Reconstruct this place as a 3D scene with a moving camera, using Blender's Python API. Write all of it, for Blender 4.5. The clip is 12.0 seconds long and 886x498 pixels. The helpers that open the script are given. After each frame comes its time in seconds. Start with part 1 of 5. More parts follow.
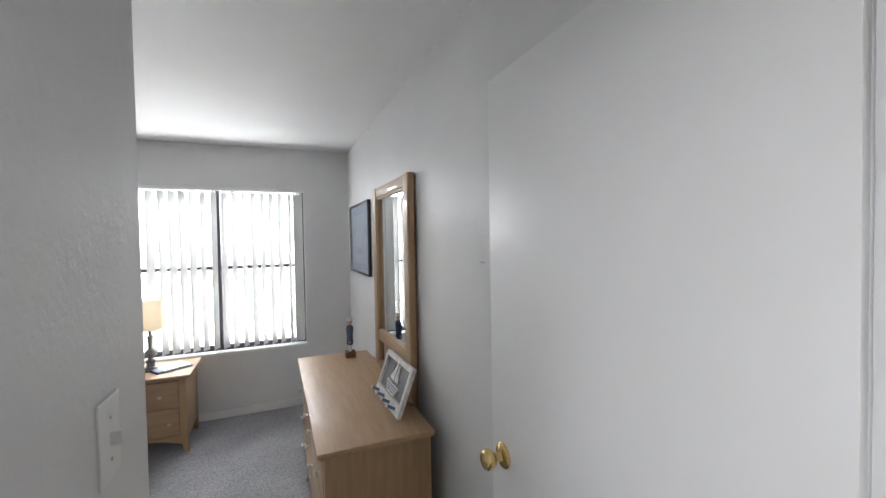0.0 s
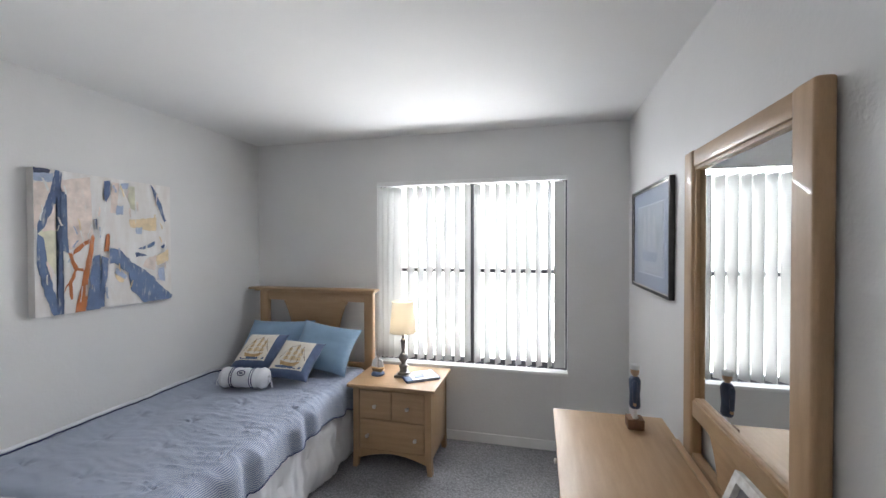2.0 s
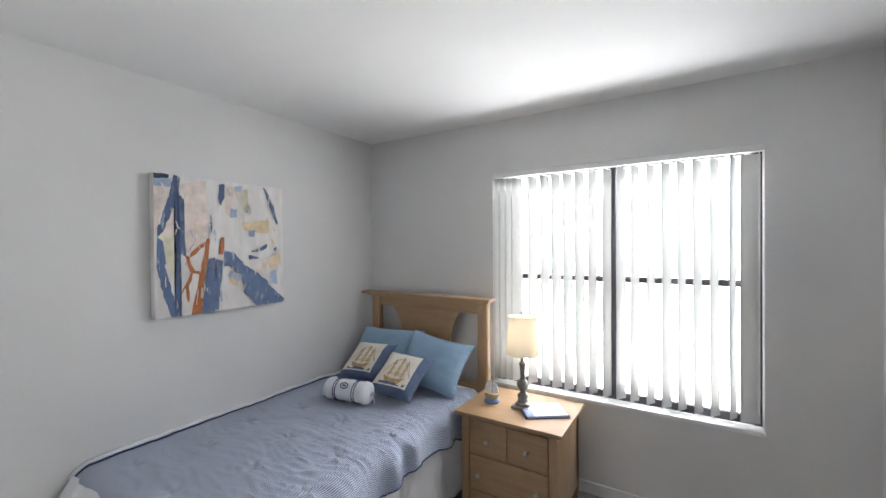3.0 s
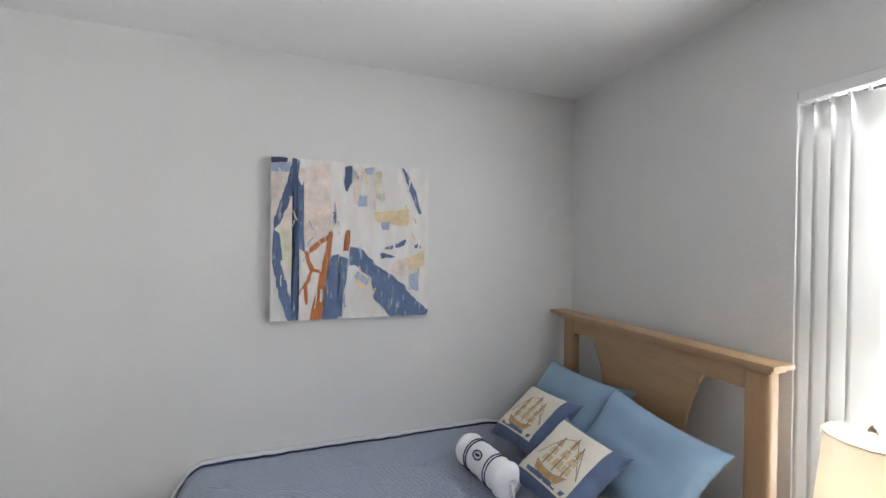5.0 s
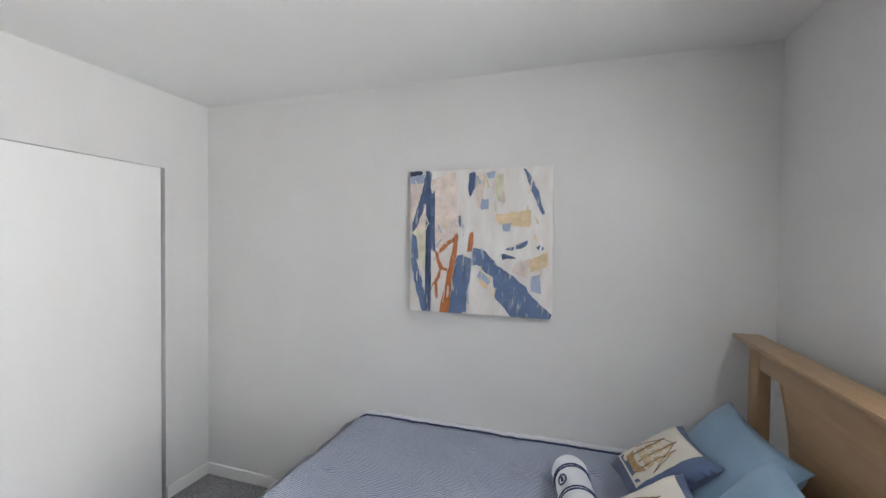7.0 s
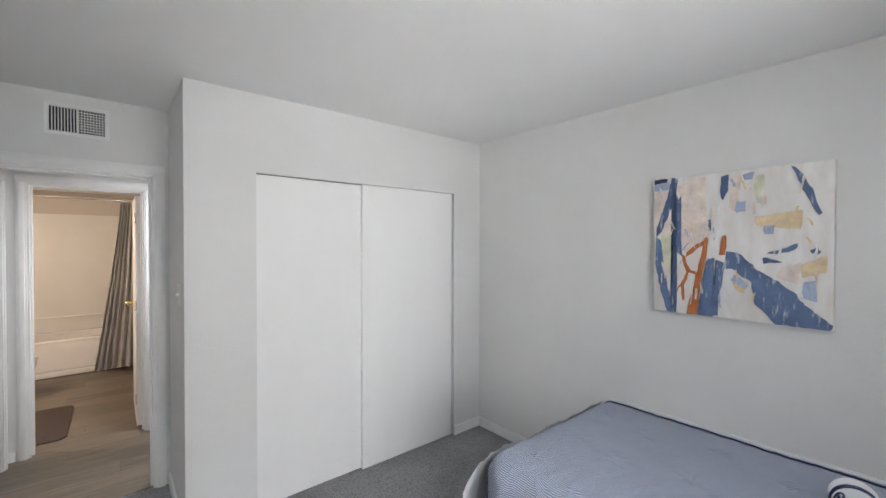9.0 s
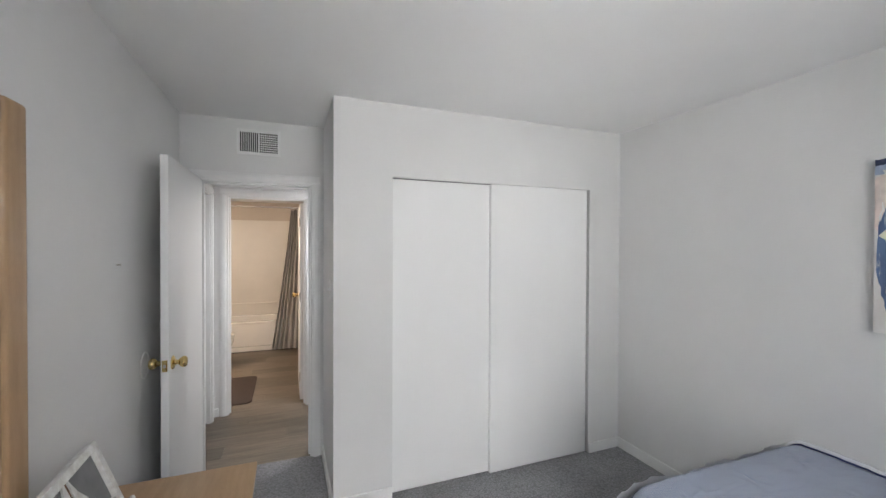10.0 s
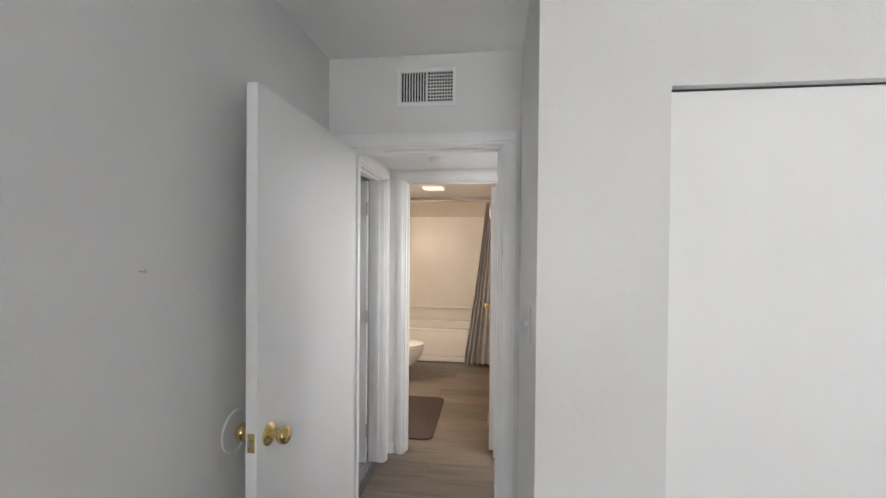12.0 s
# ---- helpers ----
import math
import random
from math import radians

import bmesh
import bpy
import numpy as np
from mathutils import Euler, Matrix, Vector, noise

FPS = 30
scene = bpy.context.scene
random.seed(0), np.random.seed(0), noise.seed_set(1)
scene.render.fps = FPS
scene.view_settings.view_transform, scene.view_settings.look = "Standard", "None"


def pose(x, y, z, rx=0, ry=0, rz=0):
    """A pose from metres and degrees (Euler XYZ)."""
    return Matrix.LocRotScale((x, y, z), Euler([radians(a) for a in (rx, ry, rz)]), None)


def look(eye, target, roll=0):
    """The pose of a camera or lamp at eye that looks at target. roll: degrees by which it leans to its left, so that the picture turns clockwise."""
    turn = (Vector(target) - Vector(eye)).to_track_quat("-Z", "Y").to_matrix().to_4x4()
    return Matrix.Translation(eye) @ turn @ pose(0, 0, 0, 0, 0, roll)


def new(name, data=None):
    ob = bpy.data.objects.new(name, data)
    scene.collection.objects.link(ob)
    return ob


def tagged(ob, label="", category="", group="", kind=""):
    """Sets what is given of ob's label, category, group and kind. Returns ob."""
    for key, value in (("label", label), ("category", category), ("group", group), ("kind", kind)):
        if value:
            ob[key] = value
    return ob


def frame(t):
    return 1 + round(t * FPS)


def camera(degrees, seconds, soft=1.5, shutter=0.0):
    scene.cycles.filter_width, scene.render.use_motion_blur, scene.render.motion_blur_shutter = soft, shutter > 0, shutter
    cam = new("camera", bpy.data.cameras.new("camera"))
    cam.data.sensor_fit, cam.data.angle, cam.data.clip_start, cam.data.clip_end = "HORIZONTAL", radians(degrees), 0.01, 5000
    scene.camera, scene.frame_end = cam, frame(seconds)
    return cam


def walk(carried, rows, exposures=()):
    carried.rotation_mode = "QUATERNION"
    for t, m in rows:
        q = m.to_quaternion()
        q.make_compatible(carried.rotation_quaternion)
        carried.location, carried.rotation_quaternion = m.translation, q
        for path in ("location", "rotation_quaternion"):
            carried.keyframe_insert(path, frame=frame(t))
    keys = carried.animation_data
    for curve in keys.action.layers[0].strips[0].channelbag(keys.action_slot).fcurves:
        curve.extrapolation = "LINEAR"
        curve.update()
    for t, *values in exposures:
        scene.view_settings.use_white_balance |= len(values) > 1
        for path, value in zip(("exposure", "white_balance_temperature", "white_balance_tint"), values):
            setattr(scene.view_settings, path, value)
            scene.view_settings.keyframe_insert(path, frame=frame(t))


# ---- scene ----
cam = camera(96.2, 12.0)
EXPOSURES = [(0.0, 1.38, 6350, 10), (1.0, 1.45, 6300, 10), (2.7, 1.38, 6350, 10), (4.5, 1.5, 6450, 10), (6.0, 1.55, 6450, 10), (8.5, 1.46, 6400, 10), (10.5, 1.4, 6450, 10), (12.0, 1.5, 6500, 10)]
PATH = [
    (0, (1.313, 1.516, 1.57), (2.092, 3.358, 1.52), -1.0),
    (0.5, (1.434, 1.699, 1.568), (1.929, 3.636, 1.523), -1.1),
    (1, (1.463, 1.929, 1.569), (1.629, 3.921, 1.525), -1.0),
    (1.5, (1.447, 2.184, 1.563), (1.254, 4.174, 1.536), -0.3),
    (2, (1.38, 2.465, 1.566), (0.904, 4.408, 1.536), -0.2),
    (2.5, (1.309, 2.728, 1.574), (0.559, 4.582, 1.539), -0.1),
    (2.7, (1.303, 2.821, 1.569), (0.417, 4.614, 1.542), -0.3),
    (4.5, (0.939, 3.748, 1.563), (-0.774, 4.78, 1.534), 0.1),
    (5, (0.914, 4.022, 1.552), (-0.973, 4.685, 1.538), 0.7),
    (5.5, (0.893, 4.254, 1.567), (-1.087, 4.536, 1.542), 0.7),
    (6, (0.853, 4.427, 1.558), (-1.146, 4.392, 1.541), 0.7),
    (6.5, (0.876, 4.591, 1.575), (-1.096, 4.26, 1.544), 0.8),
    (8.5, (1.318, 4.844, 1.583), (-0.172, 3.511, 1.552), 0.0),
    (9, (1.368, 4.867, 1.578), (0.09, 3.328, 1.553), 0.1),
    (9.5, (1.356, 4.872, 1.572), (0.352, 3.143, 1.553), 0.2),
    (10, (1.333, 4.806, 1.574), (0.605, 2.943, 1.553), 0.2),
    (10.5, (1.294, 4.619, 1.549), (0.859, 2.667, 1.531), 0.3),
    (11, (1.262, 4.33, 1.528), (1.107, 2.336, 1.522), 0.3),
    (11.5, (1.183, 3.94, 1.56), (1.28, 1.943, 1.539), 0.5),
    (12, (1.212, 3.567, 1.552), (1.456, 1.582, 1.529), 0.5),
]
walk(cam, [(t, look(eye, target, roll)) for t, eye, target, roll in PATH], EXPOSURES)

# ---- light ----
world = bpy.data.worlds.new("world")
scene.world = world
world.use_nodes = True
sky = world.node_tree.nodes.new("ShaderNodeTexSky")
sky.sky_type = "NISHITA"
sky.sun_disc = False
sky.sun_elevation, sky.sun_rotation = radians(50), radians(200)
world.node_tree.links.new(sky.outputs[0], world.node_tree.nodes["Background"].inputs[0])
world.node_tree.nodes["Background"].inputs[1].default_value = 0.1


def lamp(name, kind, watts, colour, m, size=0.1, size_y=None):
    data = bpy.data.lights.new(name, kind)
    data.energy, data.color = watts, colour
    if kind == "AREA":
        data.shape, data.size, data.size_y = "RECTANGLE", size, size_y or size
    else:
        data.shadow_soft_size = size
    ob = new(name, data)
    ob.matrix_world = m
    return ob


# unseen area lamps standing in for the sky and the ground outside the window,
# added fill at the window head and in the bathroom, the hall light, the bedside bulb
lamp("sky_daylight", "AREA", 380, (0.975, 0.985, 1.0), look((-0.4, 9.5, 4.75), (0.81, 5.2, 1.2)), 5.0, 3.0)
lamp("ground_daylight", "AREA", 30, (1.0, 0.99, 0.96), look((0.81, 6.75, 0.02), (0.81, 6.2, 1.6)), 4.0, 1.7)
# thin strip added inside the blinds to fill the room with more daylight
lamp("window_fill_strip", "AREA", 4.8, (0.96, 0.98, 1.0), pose(0.82, 5.535, 2.045, -68, 0, 0), 1.45, 0.03)
# added warm lamp out of view, brightens the bathroom in place of its ceiling light
lamp("bath_fill_lamp", "AREA", 11, (1.0, 0.78, 0.58), look((2.82, 0.0, 1.9), (1.6, -0.6, 0.9)), 0.6, 0.12)
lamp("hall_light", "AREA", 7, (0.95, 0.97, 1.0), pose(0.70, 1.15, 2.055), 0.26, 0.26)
lamp("bedside_bulb", "POINT", 0.4, (1.0, 0.84, 0.62), pose(0.405, 5.215, 1.03), 0.03)


# ---- materials ----
def material(name, colour, rough=0.5, metal=0.0, vary=0.06, scale=6.0, grain=0.0, grain_scale=200.0, bump=0.0, bump_scale=150.0, bump2=0.0, bump2_scale=12.0, stretch=(1, 1, 1), spec=0.5, second=None, sheen=0.0, trans=0.0, coat=0.0):
    """A surface with slow tone changes, fine grain and two scales of relief."""
    m = bpy.data.materials.new(name)
    m.use_nodes = True
    n, l = m.node_tree.nodes, m.node_tree.links
    b = n["Principled BSDF"]
    b.inputs["Roughness"].default_value, b.inputs["Metallic"].default_value = rough, metal
    b.inputs["Specular IOR Level"].default_value = spec
    b.inputs["Sheen Weight"].default_value = sheen
    b.inputs["Coat Weight"].default_value = coat
    co = n.new("ShaderNodeTexCoord")
    mp = n.new("ShaderNodeMapping")
    mp.inputs["Scale"].default_value = stretch
    l.new(co.outputs["Object"], mp.inputs[0])

    def noisy(s, detail=4.0):
        t = n.new("ShaderNodeTexNoise")
        t.inputs["Scale"].default_value, t.inputs["Detail"].default_value = s, detail
        l.new(mp.outputs[0], t.inputs["Vector"])
        return t.outputs[0]

    low = second or tuple(c * (1 - vary) for c in colour)
    high = colour if second else tuple(min(1, c * (1 + vary)) for c in colour)
    mix = n.new("ShaderNodeMix")
    mix.data_type = "RGBA"
    ramp = n.new("ShaderNodeMapRange")
    ramp.inputs[1].default_value, ramp.inputs[2].default_value = 0.3, 0.7
    l.new(noisy(scale), ramp.inputs[0])
    l.new(ramp.outputs[0], mix.inputs[0])
    mix.inputs[6].default_value, mix.inputs[7].default_value = (*low, 1), (*high, 1)
    out = mix.outputs[2]
    if grain:
        g = n.new("ShaderNodeMix")
        g.data_type, g.blend_type = "RGBA", "MULTIPLY"
        g.inputs[0].default_value = 1.0
        r = n.new("ShaderNodeMapRange")
        r.inputs[1].default_value, r.inputs[2].default_value = 0.25, 0.75
        r.inputs[3].default_value, r.inputs[4].default_value = 1 - grain, 1.0
        l.new(noisy(grain_scale, 3.0), r.inputs[0])
        l.new(out, g.inputs[6])
        l.new(r.outputs[0], g.inputs[7])
        out = g.outputs[2]
    l.new(out, b.inputs["Base Color"])
    last = None
    for strength, s, depth in ((bump2, bump2_scale, 0.006), (bump, bump_scale, 0.002)):
        if strength:
            bm = n.new("ShaderNodeBump")
            bm.inputs["Strength"].default_value, bm.inputs["Distance"].default_value = strength, depth
            l.new(noisy(s), bm.inputs["Height"])
            if last:
                l.new(last.outputs[0], bm.inputs["Normal"])
            last = bm
    if last:
        l.new(last.outputs[0], b.inputs["Normal"])
    if trans:
        t = n.new("ShaderNodeBsdfTranslucent")
        l.new(out, t.inputs[0])
        x = n.new("ShaderNodeMixShader")
        x.inputs[0].default_value = trans
        l.new(b.outputs[0], x.inputs[1])
        l.new(t.outputs[0], x.inputs[2])
        l.new(x.outputs[0], n["Material Output"].inputs[0])
    return m


def wood(name, light, dark, stretch, rough=0.45):
    return material(name, light, rough, second=dark, scale=5.0, stretch=stretch, grain=0.12, grain_scale=60.0, bump=0.06, bump_scale=90.0, spec=0.45, coat=0.15)


def glowing(name, colour, strength):
    m = bpy.data.materials.new(name)
    m.use_nodes = True
    n = m.node_tree.nodes
    b = n["Principled BSDF"]
    b.inputs["Base Color"].default_value = (*colour, 1)
    b.inputs["Emission Color"].default_value = (*colour, 1)
    b.inputs["Emission Strength"].default_value = strength
    return m


def glass_sheet(name):
    m = bpy.data.materials.new(name)
    m.use_nodes = True
    b = m.node_tree.nodes["Principled BSDF"]
    b.inputs["Base Color"].default_value = (1, 1, 1, 1)
    b.inputs["Roughness"].default_value = 0.02
    b.inputs["Transmission Weight"].default_value = 1.0
    b.inputs["IOR"].default_value = 1.1
    return m


WALL = material("grey_wall_paint", (0.735, 0.732, 0.730), 0.46, vary=0.025, scale=2.0, bump=0.42, bump_scale=90.0, bump2=0.2, bump2_scale=42.0, spec=0.42)
CEILING = material("white_ceiling_paint", (0.86, 0.86, 0.86), 0.75, vary=0.02, scale=1.5, bump=0.3, bump_scale=160.0, spec=0.25)
TRIM = material("white_trim_paint", (0.82, 0.82, 0.82), 0.33, vary=0.03, scale=8.0, bump=0.08, bump_scale=60.0)
DOOR = material("white_door_paint", (0.80, 0.80, 0.80), 0.42, vary=0.02, scale=2.0, bump=0.22, bump_scale=40.0, stretch=(1, 1, 0.12))
CLOSET = material("white_closet_door", (0.87, 0.87, 0.87), 0.5, vary=0.02, scale=2.5, bump=0.08, bump_scale=50.0, stretch=(1, 1, 0.2))
MAPLE = wood("maple_upright_grain", (0.475, 0.312, 0.175), (0.405, 0.258, 0.138), (9, 9, 0.9))
MAPLE_X = wood("maple_grain_along_x", (0.475, 0.312, 0.175), (0.405, 0.258, 0.138), (0.9, 9, 9))
MAPLE_Y = wood("maple_grain_along_y", (0.475, 0.312, 0.175), (0.405, 0.258, 0.138), (9, 0.9, 9))
BRASS = material("polished_brass", (0.78, 0.60, 0.27), 0.18, 1.0, vary=0.08, scale=30)
NICKEL = material("brushed_nickel", (0.62, 0.58, 0.53), 0.28, 1.0, vary=0.06, scale=40)
CHROME = material("chrome", (0.8, 0.8, 0.8), 0.12, 1.0, vary=0.03)
DARKFRAME = material("dark_bronze_aluminium", (0.10, 0.10, 0.115), 0.45, 0.4, vary=0.1)
BLACK = material("dark_void_paint", (0.03, 0.03, 0.03), 0.7)
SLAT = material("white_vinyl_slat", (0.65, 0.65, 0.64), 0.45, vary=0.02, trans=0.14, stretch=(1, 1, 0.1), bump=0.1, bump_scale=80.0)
PANE = glass_sheet("window_glass")
PEWTER = material("pewter_lamp_metal", (0.20, 0.19, 0.185), 0.35, 0.85, vary=0.25, scale=40)
SHADE = material("cream_lamp_shade", (0.78, 0.72, 0.60), 0.8, vary=0.03, trans=0.2, bump=0.2, bump_scale=500.0)
WHITECLOTH = material("white_cotton", (0.80, 0.81, 0.84), 0.85, vary=0.03, bump=0.3, bump_scale=600.0, bump2=0.3, bump2_scale=9.0, sheen=0.2)
BLUECLOTH = material("sky_blue_cotton", (0.235, 0.36, 0.50), 0.85, vary=0.06, scale=8.0, bump=0.3, bump_scale=700.0, bump2=0.35, bump2_scale=8.0, sheen=0.2)
NAVYCLOTH = material("slate_blue_cotton", (0.09, 0.13, 0.235), 0.8, vary=0.15, scale=14.0, bump=0.3, bump_scale=600.0, bump2=0.3, bump2_scale=14.0, sheen=0.2)
CREAMCLOTH = material("cream_printed_cotton", (0.72, 0.68, 0.60), 0.85, vary=0.06, scale=10.0, bump=0.3, bump_scale=600.0)
NAVY = material("navy_trim", (0.035, 0.05, 0.14), 0.7, vary=0.1)
TAN = material("tan_print", (0.45, 0.30, 0.15), 0.8, vary=0.2, scale=60)
SAILTAN = material("pale_sail_print", (0.60, 0.47, 0.29), 0.8, vary=0.15, scale=40)
BROWN = material("dark_brown_print", (0.16, 0.085, 0.045), 0.7, vary=0.2, scale=50)
TUBWHITE = material("white_tub_enamel", (0.83, 0.81, 0.79), 0.15, vary=0.02)
SURROUND = material("glossy_tub_surround", (0.80, 0.77, 0.73), 0.34, vary=0.03, scale=3, bump=0.05, bump_scale=20)
PORCELAIN = material("white_porcelain", (0.83, 0.82, 0.80), 0.08, vary=0.01)
CURTAIN = material("grey_satin_curtain", (0.36, 0.35, 0.345), 0.36, vary=0.12, scale=6, bump=0.2, bump_scale=300.0, sheen=0.4)
MAT = material("brown_bath_mat", (0.06, 0.043, 0.037), 0.95, vary=0.2, scale=60, bump=0.9, bump_scale=350.0)
BATHWALL = material("beige_bath_paint", (0.62, 0.56, 0.50), 0.5, vary=0.03, scale=3, bump=0.2, bump_scale=80.0)
WHITEWOOD = material("distressed_white_paint", (0.78, 0.78, 0.77), 0.55, vary=0.1, scale=40, second=(0.55, 0.53, 0.50), bump=0.3, bump_scale=90)
NAVYCOAT = material("navy_figurine_paint", (0.045, 0.07, 0.14), 0.45, vary=0.15, scale=60)
STEELBLUE = material("steel_blue_paint", (0.12, 0.19, 0.34), 0.45, vary=0.15, scale=60)
GREYPRINT = material("grey_photo_print", (0.17, 0.17, 0.18), 0.35, vary=0.25, scale=9)
WHITEPRINT = material("white_print", (0.72, 0.73, 0.75), 0.4, vary=0.08, scale=50)
MATBLUE = material("blue_grey_mat_board", (0.26, 0.31, 0.415), 0.35, vary=0.06, scale=5)
SAILTONE = material("pale_grey_sail_print", (0.43, 0.455, 0.50), 0.35, vary=0.12, scale=30)
MATPALE = material("pale_blue_print", (0.36, 0.405, 0.46), 0.35, vary=0.15, scale=7)
PRINTLINE = material("pale_ship_print", (0.57, 0.61, 0.68), 0.4, vary=0.15, scale=50)
PICFRAME = material("dark_pewter_frame", (0.045, 0.043, 0.045), 0.3, 0.5, vary=0.2, scale=30)
SKIN = material("painted_tan", (0.50, 0.33, 0.22), 0.5, vary=0.1, scale=80)
PLASTIC = material("white_switch_plastic", (0.80, 0.80, 0.79), 0.3, vary=0.01)


def carpet_material():
    """Cut pile: tufts about a centimetre across in three greys, with trodden patches."""
    m = material("grey_cut_pile_carpet", (0.40, 0.395, 0.415), 0.98, second=(0.30, 0.295, 0.315), scale=2.6, grain=0.4, grain_scale=110.0, bump=1.0, bump_scale=120.0, bump2=1.0, bump2_scale=48.0, spec=0.08, sheen=0.3)
    n, l = m.node_tree.nodes, m.node_tree.links
    b = n["Principled BSDF"]
    src = b.inputs["Base Color"].links[0].from_socket
    co, v = n.new("ShaderNodeTexCoord"), n.new("ShaderNodeTexVoronoi")
    v.inputs["Scale"].default_value = 85.0
    l.new(co.outputs["Object"], v.inputs["Vector"])
    mr = n.new("ShaderNodeMapRange")
    mr.inputs[1].default_value, mr.inputs[2].default_value = 0.1, 0.75
    mr.inputs[3].default_value, mr.inputs[4].default_value = 1.12, 0.65
    l.new(v.outputs["Distance"], mr.inputs[0])
    mix = n.new("ShaderNodeMix")
    mix.data_type, mix.blend_type = "RGBA", "MULTIPLY"
    mix.inputs[0].default_value = 1.0
    l.new(src, mix.inputs[6])
    l.new(mr.outputs[0], mix.inputs[7])
    l.new(mix.outputs[2], b.inputs["Base Color"])
    return m


CARPET = carpet_material()


def stripe_material():
    """Blue and white ticking; the stripes follow the cloth's own unrolled coordinates."""
    m = material("blue_striped_cotton", (0.5, 0.55, 0.65), 0.85, bump=0.25, bump_scale=500.0, bump2=0.3, bump2_scale=10.0, sheen=0.2)
    n, l = m.node_tree.nodes, m.node_tree.links
    uv = n.new("ShaderNodeUVMap")
    sep = n.new("ShaderNodeSeparateXYZ")
    l.new(uv.outputs[0], sep.inputs[0])
    wob = n.new("ShaderNodeTexNoise")
    wob.inputs["Scale"].default_value = 5.0
    l.new(uv.outputs[0], wob.inputs["Vector"])
    add = n.new("ShaderNodeMath")
    add.operation = "MULTIPLY_ADD"
    add.inputs[1].default_value = 0.02
    l.new(wob.outputs[0], add.inputs[0])
    l.new(sep.outputs[0], add.inputs[2])
    mul = n.new("ShaderNodeMath")
    mul.operation = "MULTIPLY"
    mul.inputs[1].default_value = 2 * math.pi / 0.0085
    l.new(add.outputs[0], mul.inputs[0])
    sn = n.new("ShaderNodeMath")
    sn.operation = "SINE"
    l.new(mul.outputs[0], sn.inputs[0])
    mr = n.new("ShaderNodeMapRange")
    mr.inputs[1].default_value, mr.inputs[2].default_value = -0.5, 0.6
    l.new(sn.outputs[0], mr.inputs[0])
    mix = n.new("ShaderNodeMix")
    mix.data_type = "RGBA"
    mix.inputs[6].default_value, mix.inputs[7].default_value = (0.14, 0.19, 0.33, 1), (0.54, 0.57, 0.63, 1)
    l.new(mr.outputs[0], mix.inputs[0])
    l.new(mix.outputs[2], n["Principled BSDF"].inputs["Base Color"])
    return m


STRIPE = stripe_material()


def plank_material():
    m = material("grey_oak_vinyl", (0.25, 0.205, 0.16), 0.42, second=(0.15, 0.12, 0.092), scale=2.2, stretch=(1.0, 14, 14), grain=0.3, grain_scale=22.0, bump=0.1, bump_scale=60)
    n, l = m.node_tree.nodes, m.node_tree.links
    b = n["Principled BSDF"]
    src = b.inputs["Base Color"].links[0].from_socket
    info = n.new("ShaderNodeObjectInfo")
    mr = n.new("ShaderNodeMapRange")
    mr.inputs[3].default_value, mr.inputs[4].default_value = 0.72, 1.12
    l.new(info.outputs["Random"], mr.inputs[0])
    mul = n.new("ShaderNodeMix")
    mul.data_type, mul.blend_type = "RGBA", "MULTIPLY"
    mul.inputs[0].default_value = 1.0
    l.new(src, mul.inputs[6])
    l.new(mr.outputs[0], mul.inputs[7])
    l.new(mul.outputs[2], b.inputs["Base Color"])
    return m


PLANK = plank_material()


# ---- mesh helpers ----
def box(bm, x0, x1, y0, y1, z0, z1, bevel=0.0, segments=2):
    made = bmesh.ops.create_cube(bm, size=1.0, matrix=Matrix.LocRotScale(((x0 + x1) / 2, (y0 + y1) / 2, (z0 + z1) / 2), None, (x1 - x0, y1 - y0, z1 - z0)))
    if bevel:
        edges = list({e for v in made["verts"] for e in v.link_edges})
        bmesh.ops.bevel(bm, geom=edges, offset=bevel, segments=segments, affect="EDGES", profile=0.6)
    return bm


def boxed(*args, **kw):
    return box(bmesh.new(), *args, **kw)


def lathe(bm, profile, m=Matrix(), steps=24):
    """Turns a profile of (radius, height) round the local z axis of m."""
    rings = []
    for r, h in profile:
        rings.append([bm.verts.new(m @ Vector((r * math.cos(2 * math.pi * i / steps), r * math.sin(2 * math.pi * i / steps), h))) for i in range(steps)])
    for a, b in zip(rings, rings[1:]):
        for i in range(steps):
            bm.faces.new((a[i], a[(i + 1) % steps], b[(i + 1) % steps], b[i]))
    bm.faces.new(rings[0][::-1])
    bm.faces.new(rings[-1])
    return bm


def tube(bm, points, radius, steps=8):
    """A round bar along a line of points."""
    pts = [Vector(p) for p in points]
    rings = []
    for i, p in enumerate(pts):
        d = (pts[min(i + 1, len(pts) - 1)] - pts[max(i - 1, 0)]).normalized()
        side = d.cross(Vector((0, 0, 1)) if abs(d.z) < 0.9 else Vector((1, 0, 0))).normalized()
        up = side.cross(d)
        rings.append([bm.verts.new(p + radius * (math.cos(2 * math.pi * k / steps) * side + math.sin(2 * math.pi * k / steps) * up)) for k in range(steps)])
    for a, b in zip(rings, rings[1:]):
        for k in range(steps):
            bm.faces.new((a[k], b[k], b[(k + 1) % steps], a[(k + 1) % steps]))
    bm.faces.new(rings[0])
    bm.faces.new(rings[-1][::-1])
    return bm


def slab(bm, outline, place, thick):
    """A flat plate: outline of (u, v), place(u, v, w) gives the point, w from 0 to thick."""
    a = [bm.verts.new(place(u, v, 0.0)) for u, v in outline]
    b = [bm.verts.new(place(u, v, thick)) for u, v in outline]
    bm.faces.new(a[::-1])
    bm.faces.new(b)
    for i in range(len(a)):
        j = (i + 1) % len(a)
        bm.faces.new((a[i], a[j], b[j], b[i]))
    return bm


